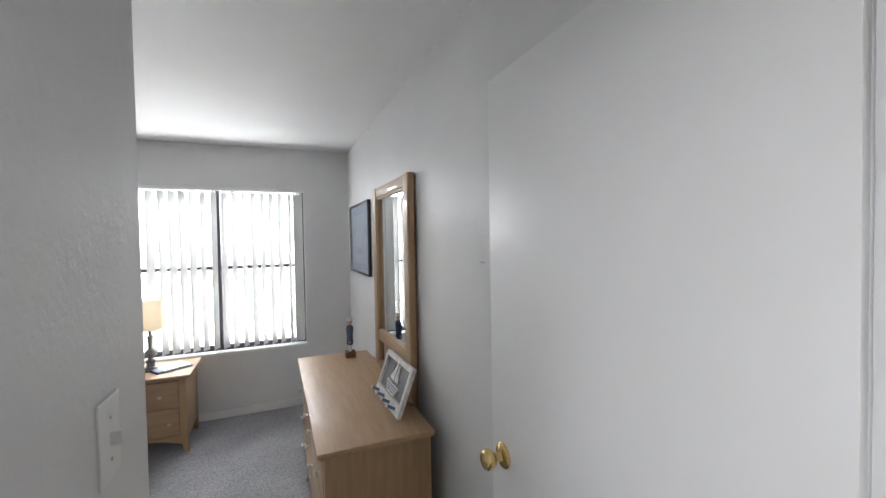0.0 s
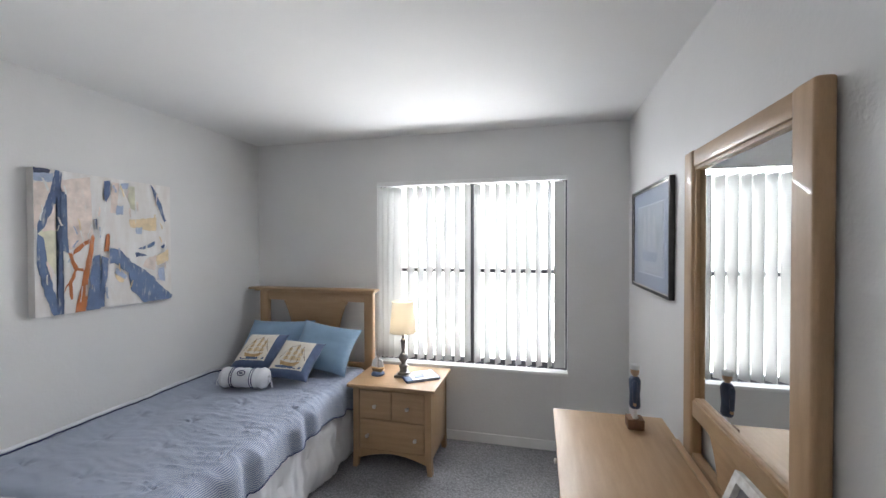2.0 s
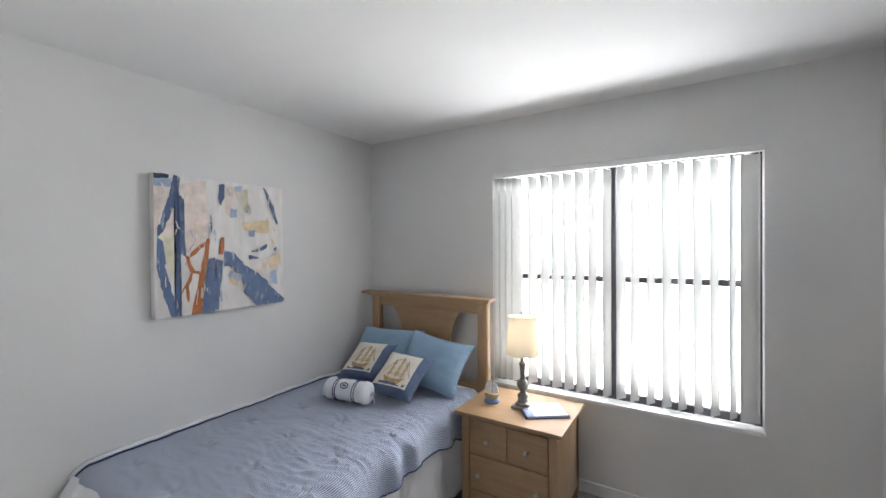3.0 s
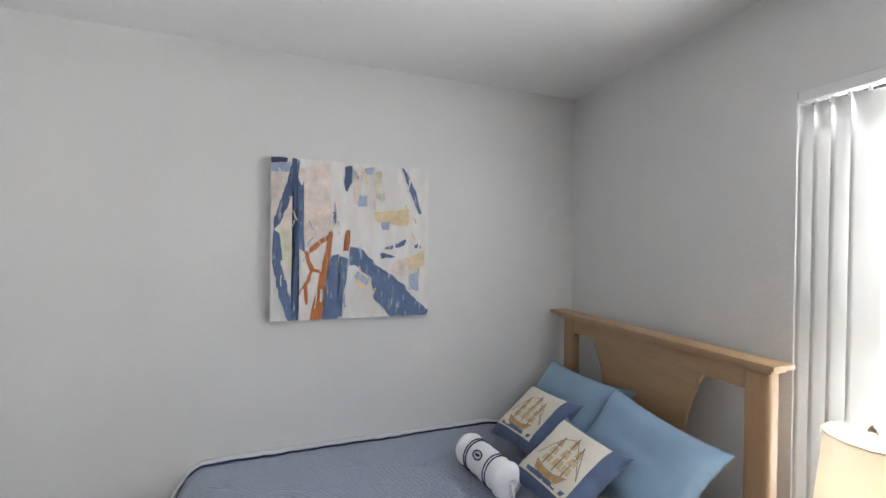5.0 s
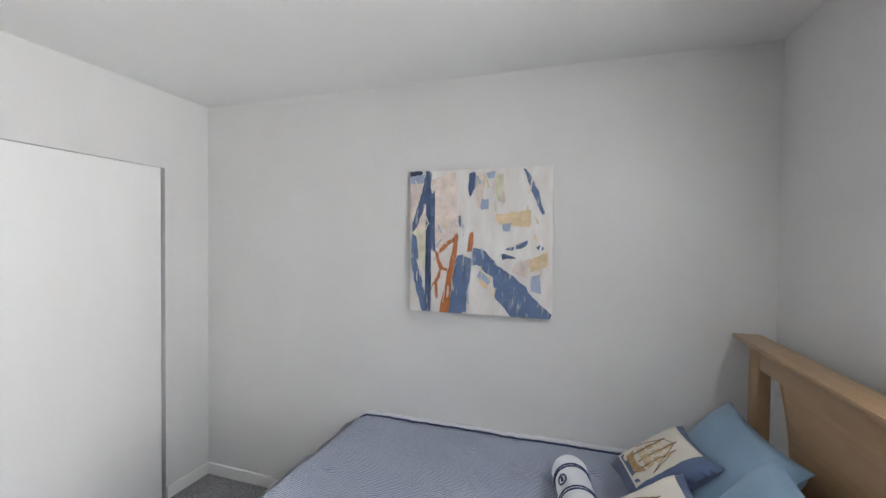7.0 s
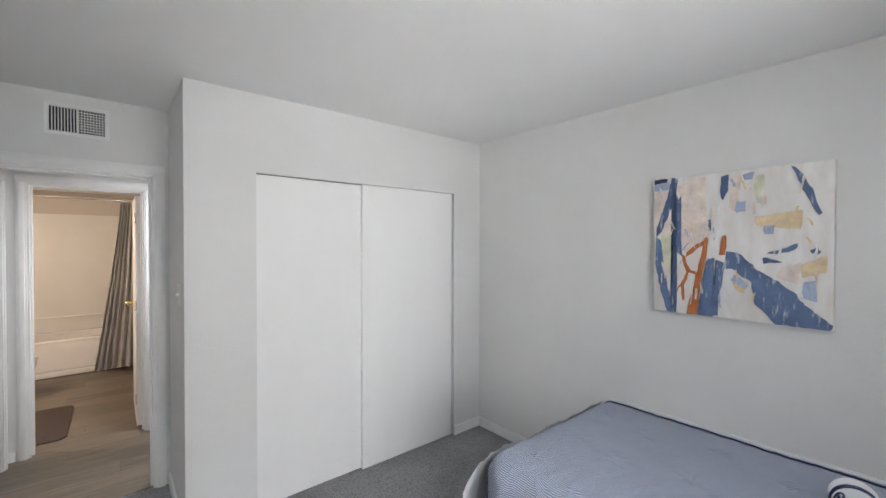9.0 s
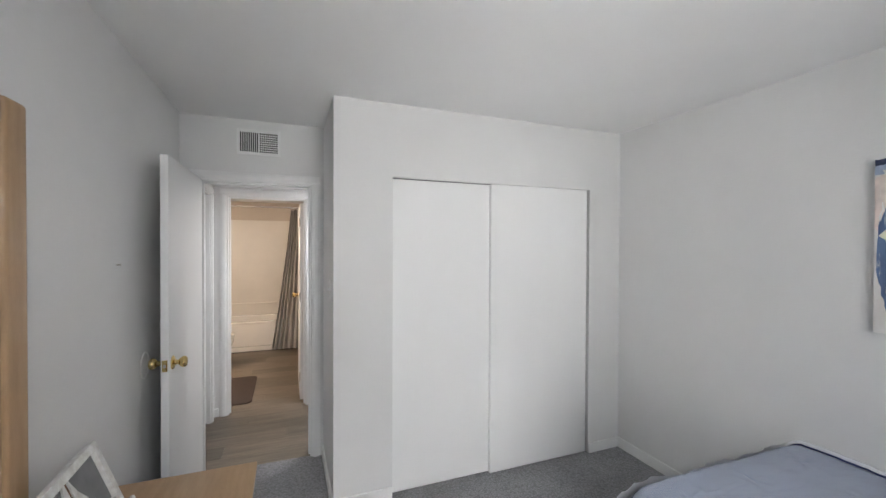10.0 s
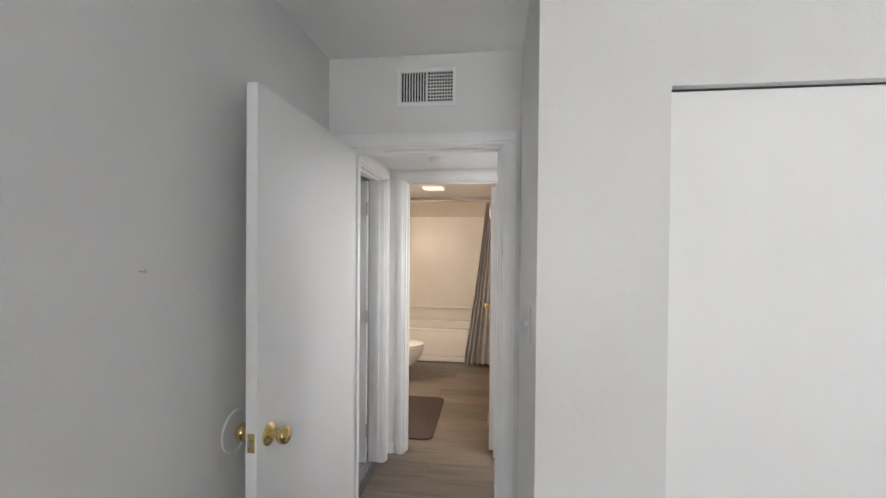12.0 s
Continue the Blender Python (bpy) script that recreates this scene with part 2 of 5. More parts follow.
def mesh_object(name, bm, mat, smooth=False):
    bmesh.ops.recalc_face_normals(bm, faces=bm.faces)
    me = bpy.data.meshes.new(name)
    bm.to_mesh(me)
    bm.free()
    for one in mat if isinstance(mat, (list, tuple)) else [mat]:
        me.materials.append(one)
    if smooth:
        me.polygons.foreach_set("use_smooth", [True] * len(me.polygons))
        me.set_sharp_from_angle(angle=radians(40))
    return new(name, me)


def part(name, bm, mat, parent, label="", smooth=True):
    ob = mesh_object(name, bm, mat, smooth)
    ob.parent = parent
    ob.matrix_parent_inverse = root_matrix(parent).inverted()
    return tagged(ob, label) if label else ob


def root_matrix(ob):
    m = ob.matrix_basis.copy()
    return root_matrix(ob.parent) @ ob.matrix_parent_inverse @ m if ob.parent else m


def thing(name, x, y, z, label, category, group="", kind=""):
    ob = new(name)
    ob.empty_display_size = 0.1
    ob.location = (x, y, z)
    ob.matrix_basis = Matrix.Translation((x, y, z))
    return tagged(ob, label, category, group, kind)


def structure(name, bm, mat, label, category):
    return tagged(mesh_object(name, bm, mat), label, category, kind="structure")


# ---- the rooms ----
E, W, N, C, RX, D, H = 2.0, -1.083, 5.55, 2.411, 1.084, 1.72, 2.44
DX0, DX1, DZ = 1.165, 1.889, 2.014
WX0, WX1, WZ0, WZ1 = 0.062, 1.577, 0.58, 2.071
CX0, CX1, CZ = -0.79, 0.73, 1.99
HZ, BATHZ = 2.10, 2.26
BX0, BX1, BZ = 1.165, 1.85, 2.02

w = bmesh.new()
box(w, W - 0.12, WX0, N, N + 0.14, 0, H)
box(w, WX1, E + 0.12, N, N + 0.14, 0, H)
box(w, WX0, WX1, N, N + 0.14, 0, WZ0)
box(w, WX0, WX1, N, N + 0.14, WZ1, H)
structure("wall_north", w, WALL, "grey painted bedroom wall with the window opening", "wall")
structure("wall_west", boxed(W - 0.12, W, C - 0.7, N, 0, H), WALL, "grey painted bedroom wall behind the bed", "wall")
structure("wall_east", boxed(E, E + 0.12, D - 0.11, N, 0, H), WALL, "grey painted bedroom wall behind the dresser", "wall")
w = bmesh.new()
box(w, W, CX0, C - 0.1, C, 0, H)
box(w, CX1, RX - 0.1, C - 0.1, C, 0, H)
box(w, CX0, CX1, C - 0.1, C, CZ, H)
structure("wall_closet", w, WALL, "grey painted wall round the sliding closet doors", "wall")
structure("wall_return", boxed(RX - 0.1, RX, D, C, 0, H), WALL, "short grey wall beside the bedroom doorway", "wall")
w = bmesh.new()
box(w, RX - 0.1, DX0, D - 0.11, D, 0, H)
box(w, DX1, E, D - 0.11, D, 0, H)
box(w, DX0, DX1, D - 0.11, D, DZ, H)
structure("wall_door", w, WALL, "grey wall with the bedroom doorway and a vent above", "wall")
structure("wall_closet_back", boxed(W, RX - 0.1, C - 0.7, C - 0.6, 0, H), WALL, "plain back wall of the closet", "wall")
structure("ceiling", boxed(W - 0.12, E + 0.12, D - 0.11, N + 0.14, H, H + 0.1), CEILING, "smooth white bedroom ceiling", "ceiling")
structure("floor", boxed(W - 0.12, E + 0.12, D - 0.02, N + 0.14, -0.1, 0), CARPET, "grey cut-pile carpet of the bedroom", "floor")

# the hall and the bathroom
HX0, HX1 = -0.2, 1.962
w = bmesh.new()
box(w, HX0, BX0, 0.59, 0.70, 0, HZ)
box(w, BX1, HX1 + 1.0, 0.59, 0.70, 0, HZ)
box(w, BX0, BX1, 0.59, 0.70, BZ, HZ)
structure("wall_hall_south", w, WALL, "light wall with the bathroom doorway", "wall")
OY0, OY1 = 0.83, 1.52
w = bmesh.new()
box(w, HX1, HX1 + 0.11, 0.70, OY0, 0, HZ)
box(w, HX1, HX1 + 0.11, OY1, D - 0.11, 0, HZ)
box(w, HX1, HX1 + 0.11, OY0, OY1, DZ, HZ)
structure("wall_hall_east", w, WALL, "hall wall with an open side doorway", "wall")
structure("wall_hall_west", boxed(HX0 - 0.1, HX0, 0.59, D - 0.11, 0, HZ), WALL, "plain end wall of the hall", "wall")
structure("wall_hall_north", boxed(HX0, RX - 0.1, D - 0.11, D - 0.01, 0, HZ), WALL, "plain hall wall", "wall")
w = boxed(HX1 + 0.11, HX1 + 1.2, D - 0.11, D - 0.01, 0, HZ)
box(w, HX1 + 1.1, HX1 + 1.2, 0.70, D - 0.11, 0, HZ)
structure("wall_side_room", w, WALL, "plain walls of the side room", "wall")
structure("floor_side_room", boxed(HX1 + 0.06, HX1 + 1.2, 0.70, D - 0.01, -0.08, 0.004), CARPET, "grey carpet of the side room", "floor")
structure("ceiling_hall", boxed(HX0 - 0.1, HX1 + 1.2, 0.59, D - 0.11, HZ, HZ + 0.1), CEILING, "dropped white hall ceiling", "ceiling")
TX0, TX1, TY1 = 1.06, 2.95, -2.36
structure("wall_bath_north", boxed(TX0, TX1, 0.59, 0.70, HZ + 0.1, BATHZ), BATHWALL, "beige wall above the bathroom doorway", "wall")
structure("wall_bath_west", boxed(TX0 - 0.1, TX0, TY1 - 0.1, 0.59, 0, BATHZ), BATHWALL, "beige painted bathroom wall", "wall")
structure("wall_bath_east", boxed(TX1, TX1 + 0.1, TY1 - 0.1, 0.59, 0, BATHZ), BATHWALL, "beige painted bathroom wall", "wall")
structure("wall_bath_south", boxed(TX0, TX1, TY1 - 0.1, TY1, 0, BATHZ), BATHWALL, "beige painted wall above the tub surround", "wall")
structure("ceiling_bath", boxed(TX0 - 0.1, TX1 + 0.1, TY1 - 0.1, 0.59, BATHZ, BATHZ + 0.1), CEILING, "low white bathroom ceiling", "ceiling")
hall_floor = structure("floor_hall", boxed(HX0 - 0.1, TX1 + 0.1, TY1 - 0.1, D - 0.02, -0.1, -0.006), BLACK, "vinyl plank floor of hall and bathroom", "floor")


def baseboard(x0, x1, y0, y1, h=0.075):
    bm = boxed(x0, x1, y0, y1, 0.0, h, 0.004)
    return structure("baseboard", bm, TRIM, "white painted baseboard", "baseboard")


baseboard(W, E, N - 0.013, N)
baseboard(W, W + 0.013, C + 0.013, N - 0.013)
baseboard(E - 0.013, E, D, N - 0.013)
baseboard(W, CX0 - 0.001, C, C + 0.013)
baseboard(CX1 + 0.001, RX, C, C + 0.013)
baseboard(RX, RX + 0.013, D, C + 0.013)
baseboard(BX1 + 0.07, HX1, 0.70, 0.713)


def casing(name, axis, a0, a1, top, face, out, width=0.058, label="white painted door casing"):
    """Stepped trim round an opening: two uprights and a head, proud of the wall by out (signed)."""
    root = thing(name, *((a0, face, 0) if axis == "x" else (face, a0, 0)), label, "door casing", kind="structure")

    def bar(part_name, u0, u1, z0, z1):
        for k, (inset, depth) in enumerate(((0.0, 0.55), (0.012, 1.0))):
            s0, s1 = sorted((face, face + out * depth))
            i = inset if part_name != "head" else 0
            j = inset
            b = boxed(u0 + i, u1 - i, s0, s1, z0, z1, 0.003) if axis == "x" else boxed(s0, s1, u0 + i, u1 - i, z0, z1, 0.003)
            if part_name == "head":
                b.free()
                b = boxed(u0, u1, s0, s1, z0 + j, z1 - j, 0.003) if axis == "x" else boxed(s0, s1, u0, u1, z0 + j, z1 - j, 0.003)
            part(part_name if k == 0 else "moulding", b, TRIM, root)

    bar("upright", a0 - width, a0, 0, top)
    bar("upright", a1, a1 + width, 0, top)
    bar("head", a0 - width, a1 + width, top, top + width)
    return root


def jamb(name, axis, a0, a1, top, f0, f1):
    root = thing(name, *((a0, f0, 0) if axis == "x" else (f0, a0, 0)), "white painted door jamb lining", "door jamb", kind="structure")
    t = 0.012

    def put(n, u0, u1, z0, z1, g0=f0, g1=f1):
        part(n, boxed(u0, u1, g0, g1, z0, z1, 0.002) if axis == "x" else boxed(g0, g1, u0, u1, z0, z1, 0.002), TRIM, root)

    put("side", a0, a0 + t, 0, top - t)
    put("side", a1 - t, a1, 0, top - t)
    put("lintel", a0, a1, top - t, top)
    mid = (f0 + f1) / 2
    put("stop", a0 + t, a0 + 2 * t, 0, top - t, mid - 0.02, mid + 0.015)
    put("stop", a1 - 2 * t, a1 - t, 0, top - t, mid - 0.02, mid + 0.015)
    put("stop", a0 + 2 * t, a1 - 2 * t, top - 2 * t, top - t, mid - 0.02, mid + 0.015)


casing("door_casing_1", "x", DX0, DX1, DZ, D, 0.018)
jamb("door_jamb_1", "x", DX0, DX1, DZ, D - 0.109, D - 0.001)
casing("door_casing_2", "x", BX0, BX1, BZ, 0.70, 0.018)
jamb("door_jamb_2", "x", BX0, BX1, BZ, 0.591, 0.699)
casing("door_casing_3", "y", OY0, OY1, DZ, HX1, -0.018)
jamb("door_jamb_3", "y", OY0, OY1, DZ, HX1 + 0.001, HX1 + 0.109)


# ---- window ----
def window():
    root = thing("window_1", (WX0 + WX1) / 2, N + 0.1, WZ0, "dark aluminium window of two lights with a cross bar", "window", kind="structure")
    y0, y1 = N + 0.075, N + 0.115
    mx = 0.845
    for n, x0, x1, z0, z1 in (("frame_side", WX0, WX0 + 0.035, WZ0, WZ1), ("frame_side", WX1 - 0.035, WX1, WZ0, WZ1), ("frame_head", WX0 + 0.035, WX1 - 0.035, WZ1 - 0.035, WZ1), ("frame_foot", WX0 + 0.035, WX1 - 0.035, WZ0 + 0.012, WZ0 + 0.06), ("mullion", mx - 0.017, mx + 0.017, WZ0 + 0.06, WZ1 - 0.035)):
        part(n, boxed(x0, x1, y0, y1, z0, z1, 0.004), DARKFRAME, root)
    for x0, x1 in ((WX0 + 0.035, mx - 0.017), (mx + 0.017, WX1 - 0.035)):
        part("cross_bar", boxed(x0, x1, y0 + 0.004, y1 - 0.004, 1.325, 1.362, 0.003), DARKFRAME, root)
        part("meeting_rail", boxed(x0, x1, y0 - 0.008, y0 + 0.003, 1.335, 1.352, 0.002), DARKFRAME, root)
        for z0, z1 in ((WZ0 + 0.06, 1.325), (1.362, WZ1 - 0.035)):
            p = part("pane", boxed(x0, x1, y0 + 0.018, y0 + 0.022, z0, z1), PANE, root, "clear glass pane", smooth=False)
            p.visible_shadow = False
    part("window_sill", boxed(WX0 - 0.004, WX1 + 0.004, N - 0.012, N + 0.075, WZ0 - 0.012, WZ0 + 0.012, 0.004), TRIM, root, "white painted sill")


window()


def blinds():
    root = thing("vertical_blinds", 0.81, N + 0.03, WZ1 - 0.03, "white vinyl vertical blinds, half open in the window", "blinds")
    part("headrail", boxed(WX0 + 0.005, WX1 - 0.005, N + 0.012, N + 0.05, WZ1 - 0.034, WZ1 - 0.002, 0.004), TRIM, root)
    part("valance", boxed(WX0 + 0.003, WX1 - 0.003, N - 0.002, N + 0.008, WZ1 - 0.036, WZ1 - 0.001, 0.003), TRIM, root)
    rng = random.Random(4)

    def slat(x, angle, top=WZ1 - 0.045, foot=WZ0 + 0.035):
        bm = bmesh.new()
        m = pose(x, N + 0.032, 0, 0, 0, angle)
        rows, cols = 10, 6
        grid = []
        for i in range(rows + 1):
            z = foot + (top - foot) * i / rows
            sway = 0.004 * math.sin(2.3 * i / rows + x * 9)
            grid.append([bm.verts.new(m @ Vector((-0.044 + 0.088 * j / cols, 0.007 * (1 - (2 * j / cols - 1) ** 2) + sway, z))) for j in range(cols + 1)])
        for a, b in zip(grid, grid[1:]):
            for j in range(cols):
                bm.faces.new((a[j], a[j + 1], b[j + 1], b[j]))
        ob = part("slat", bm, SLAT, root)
        solid = ob.modifiers.new("thickness", "SOLIDIFY")
        solid.thickness = 0.0012
        part("carrier", boxed(x - 0.004, x + 0.004, N + 0.028, N + 0.036, top - 0.004, WZ1 - 0.034), PLASTIC, root)

    for x in (WX0 + 0.035, WX0 + 0.075, WX0 + 0.118, WX0 + 0.165):
        slat(x, 52 + rng.uniform(-4, 4))
    for k in range(-7, 8):
        slat(0.855 + 0.079 * (k + 0.5) + rng.uniform(-0.004, 0.004), 63 + rng.uniform(-4, 4))
    slat(WX1 - 0.055, 12)
    tube_bm = tube(bmesh.new(), [(WX1 - 0.02, N + 0.02, WZ1 - 0.04), (WX1 - 0.02, N + 0.021, 1.3), (WX1 - 0.018, N + 0.02, 0.75)], 0.003)
    part("pull_cord", tube_bm, PLASTIC, root)


blinds()


def outside():
    """A glowing board beyond the window, added as the bright outdoors and to light the room."""
    ob = mesh_object("backdrop", boxed(-7.0, 3.6, 9.55, 9.6, -1.5, 3.1), glowing("daylight_backdrop_glow", (1.0, 0.985, 0.95), 3.7))
    tagged(ob, "plain glowing cream board outside the window", "backdrop", kind="structure")


outside()


# ---- doors ----
def knob(parent, x, y, z, side):
    """A round brass knob on a rose, standing out along x by side."""
    m = pose(x, y, z, 0, 90 * side, 0)
    k = part("door_knob", lathe(bmesh.new(), [(0.034, 0), (0.034, 0.004), (0.028, 0.009), (0.014, 0.012), (0.0115, 0.022), (0.013, 0.03), (0.023, 0.036), (0.0275, 0.046), (0.027, 0.056), (0.021, 0.063), (0.010, 0.065)], m), BRASS, parent, "polished brass round knob")
    return k


def door_leaf(name, hinge, angle, width, height, label, knob_z=0.975, latch=True):
    root = thing(name, hinge[0], hinge[1], 0, label, "door", kind="structure")
    part("leaf", boxed(hinge[0] - 0.0, hinge[0] + 0.035, hinge[1], hinge[1] + width, 0.015, height, 0.002), DOOR, root)
    ky = hinge[1] + width - 0.062
    knob(root, hinge[0], ky, knob_z, -1)
    knob(root, hinge[0] + 0.035, ky, knob_z, 1)
    if latch:
        part("latch_plate", boxed(hinge[0] + 0.006, hinge[0] + 0.029, hinge[1] + width - 0.001, hinge[1] + width + 0.0015, knob_z - 0.028, knob_z + 0.028, 0.001), BRASS, root)
        part("latch_bolt", boxed(hinge[0] + 0.012, hinge[0] + 0.023, hinge[1] + width + 0.0015, hinge[1] + width + 0.009, knob_z - 0.008, knob_z + 0.008, 0.002), NICKEL, root)
    for z in (0.2, 1.05, 1.8):
        part("hinge", lathe(bmesh.new(), [(0.007, 0), (0.007, 0.09)], pose(hinge[0] + 0.040, hinge[1] + 0.002, z), 12), NICKEL, root)
    root.matrix_basis = pose(hinge[0], hinge[1], 0, 0, 0, angle)
    return root


door_leaf("door_1", (1.872, D + 0.006), -0.3, 0.78, 2.01, "white painted slab door standing open against the wall")


def side_doors():
    r = thing("door_2", BX0 + 0.014, 0.585, 0, "white slab door open into the bathroom", "door", kind="structure")
    part("leaf", boxed(BX0 + 0.02, BX0 + 0.055, -0.085, 0.585, 0.015, 1.985, 0.002), DOOR, r)
    for z in (0.2, 1.0, 1.75):
        part("hinge", lathe(bmesh.new(), [(0.007, 0), (0.007, 0.09)], pose(BX0 + 0.058, 0.586, z), 12), NICKEL, r)
    knob(r, BX0 + 0.055, -0.02, 1.0, 1)
    r = thing("door_3", HX1 + 0.11, OY0 + 0.014, 0, "white slab door open into the side room", "door", kind="structure")
    part("leaf", boxed(HX1 + 0.115, HX1 + 0.79, OY0 + 0.016, OY0 + 0.051, 0.015, 1.99, 0.002), DOOR, r)
    for z in (0.2, 1.0, 1.75):
        part("hinge", lathe(bmesh.new(), [(0.007, 0), (0.007, 0.09)], pose(HX1 + 0.112, OY0 + 0.056, z), 12), NICKEL, r)


side_doors()


def closet_doors():
    top = thing("closet_track", 0, C - 0.06, CZ, "sliding track in the closet head, dark to give the shadow gap", "door track", kind="structure")
    # the track's dark colour stands in for the shadow gap over the doors
    part("track", boxed(CX0, CX1, C - 0.075, C - 0.03, CZ - 0.0025, CZ - 0.0005), DARKFRAME, top)
    for name, x0, x1, y, z1 in (("closet_door", 0.02, CX1 - 0.003, C - 0.062, CZ - 0.0045), ("closet_door", CX0 + 0.022, 0.045, C - 0.033, CZ - 0.003)):
        root = thing(name, (x0 + x1) / 2, y, 0.012, "flat white sliding closet door, closed", "closet door", "closet doors")
        part("panel", boxed(x0, x1, y, y + 0.028, 0.012, z1, 0.0025), CLOSET, root)


closet_doors()


# ---- bed ----
def arc(c, r, a0, a1, n):
    return [(c[0] + r * math.cos(radians(a0 + (a1 - a0) * i / n)), c[1] + r * math.sin(radians(a0 + (a1 - a0) * i / n))) for i in range(n + 1)]


BED_X0, BED_X1, BED_Y0, BED_Y1, BED_Z = -1.062, 0.0, 3.58, 5.40, 0.563


def bed():
    root = thing("bed", -0.5, 4.5, 0, "twin bed with a maple headboard and white mattress", "bed")
    y0, y1, mid = 5.415, 5.455, -0.445
    curve = [(0.291 - 0.28 * i / 16 + 0.234 * (i / 16) ** 2, 1.09 - 0.495 * i / 16) for i in range(17)]
    outline = [(mid + a, b) for a, b in curve] + [(mid - a, b) for a, b in reversed(curve)]
    board = part("headboard", slab(bmesh.new(), outline, lambda u, v, k: Vector((u, y0 + 0.008 + k, v)), 0.022), MAPLE_X, root, "maple headboard with a fan-shaped centre panel")
    for s in (1, -1):
        part("panel_edge", tube(bmesh.new(), [(mid + s * a, y0 + 0.014, b) for a, b in curve], 0.010, 8), MAPLE, board)
    for x0, x1 in ((-0.97, -0.89), (0.0, 0.08)):
        part("post", boxed(x0, x1, y0 - 0.006, y1 + 0.006, 0, 1.165, 0.014, 3), MAPLE, board)
    part("cap", boxed(-1.06, 0.108, y0 - 0.035, y1 + 0.03, 1.176, 1.195, 0.006), MAPLE_X, board)
    part("cap_moulding", boxed(-1.015, 0.092, y0 - 0.018, y1 + 0.014, 1.163, 1.176, 0.006), MAPLE_X, board)
    part("top_rail", boxed(-0.89, 0.0, y0 + 0.004, y1 - 0.004, 1.088, 1.163, 0.003), MAPLE_X, board)
    part("lower_rail", boxed(-0.89, 0.0, y0 + 0.004, y1 - 0.004, 0.42, 0.597, 0.003), MAPLE_X, board)
    part("mattress", boxed(BED_X0 + 0.02, BED_X1 - 0.03, BED_Y0 + 0.03, BED_Y1, 0.30, BED_Z - 0.03, 0.05, 3), WHITECLOTH, root)
    part("box_spring", boxed(BED_X0 + 0.03, BED_X1 - 0.05, BED_Y0 + 0.04, BED_Y1, 0.14, 0.30, 0.02), WHITECLOTH, root)
    for x in (BED_X0 + 0.1, BED_X1 - 0.14):
        for y in (BED_Y0 + 0.12, BED_Y1 - 0.1):
            part("leg", boxed(x - 0.025, x + 0.025, y - 0.025, y + 0.025, 0, 0.14, 0.004), BLACK, root)


bed()


def wrap(s, t, edge_x, edge_y, top, r, flare):
    """A cloth point s across and t along, rolled over the edges at x = edge_x and y = edge_y."""
    dx, dy = max(0.0, s - edge_x), max(0.0, edge_y - t)
    d = math.hypot(dx, dy)
    if d < 1e-9:
        return Vector((s, t, top))
    ux, uy = dx / d, -dy / d
    bend = r * math.pi / 2
    f, g = (r * math.sin(d / r), r * (1 - math.cos(d / r))) if d < bend else (r + flare * (d - bend), r + (d - bend))
    return Vector((min(s, edge_x) + ux * f, max(t, edge_y) + uy * f, top - g))


KNOTS = [(-0.86 + 0.36 * i + 0.1 * (j % 2), 3.72 + 0.27 * j) for i in range(3) for j in range(5)]


def cloth_relief(s, t):
    h = 0.006 * noise.noise(Vector((s * 3.0, t * 2.2, 1.0))) + 0.006 * noise.noise(Vector((s * 9.0, t * 6.0, 4.0)))
    ridge = noise.noise(Vector((s * 3.2 + 0.35 * t, t * 11.0 + 2.0 * noise.noise(Vector((s * 2, t * 2, 9))), 7.0)))
    h += 0.014 * max(0.0, ridge) * (0.35 + 0.65 * max(0, min(1, (s + 0.75) / 0.7)))
    crease = noise.noise(Vector((s * 4.5 + 0.8 * t, t * 27.0 + 3.0 * noise.noise(Vector((s * 3, t * 3, 2))), 11.0)))
    h += 0.009 * (1 - min(1, abs(crease) * 3.2)) ** 2 * (0.3 + 0.7 * max(0, min(1, (s + 0.6) / 0.7)))
    for a, b in KNOTS:
        q = (s - a) ** 2 + (t - b) ** 2
        if q < 0.03:
            ang = math.atan2(t - b, s - a)
            h += -0.012 * math.exp(-q / 0.0006) + 0.004 * math.exp(-q / 0.004) * math.cos(6 * ang + a * 9)
    return h


def cloth(rows, cols, s0, s1, t0, t1, point, across=1.0):
    bm = bmesh.new()
    uv = bm.loops.layers.uv.new("UVMap")
    grid = [[(bm.verts.new(point(s0 + (s1 - s0) * i / cols, t0 + (t1 - t0) * j / rows)), s0 + (s1 - s0) * i / cols, t0 + (t1 - t0) * j / rows) for i in range(cols + 1)] for j in range(rows + 1)]
    for j in range(rows):
        for i in range(cols):
            four = (grid[j][i], grid[j][i + 1], grid[j + 1][i + 1], grid[j + 1][i])
            f = bm.faces.new([q[0] for q in four])
            for loop, q in zip(f.loops, four):
                loop[uv].uv = (q[1] * across, q[2])
    return bm


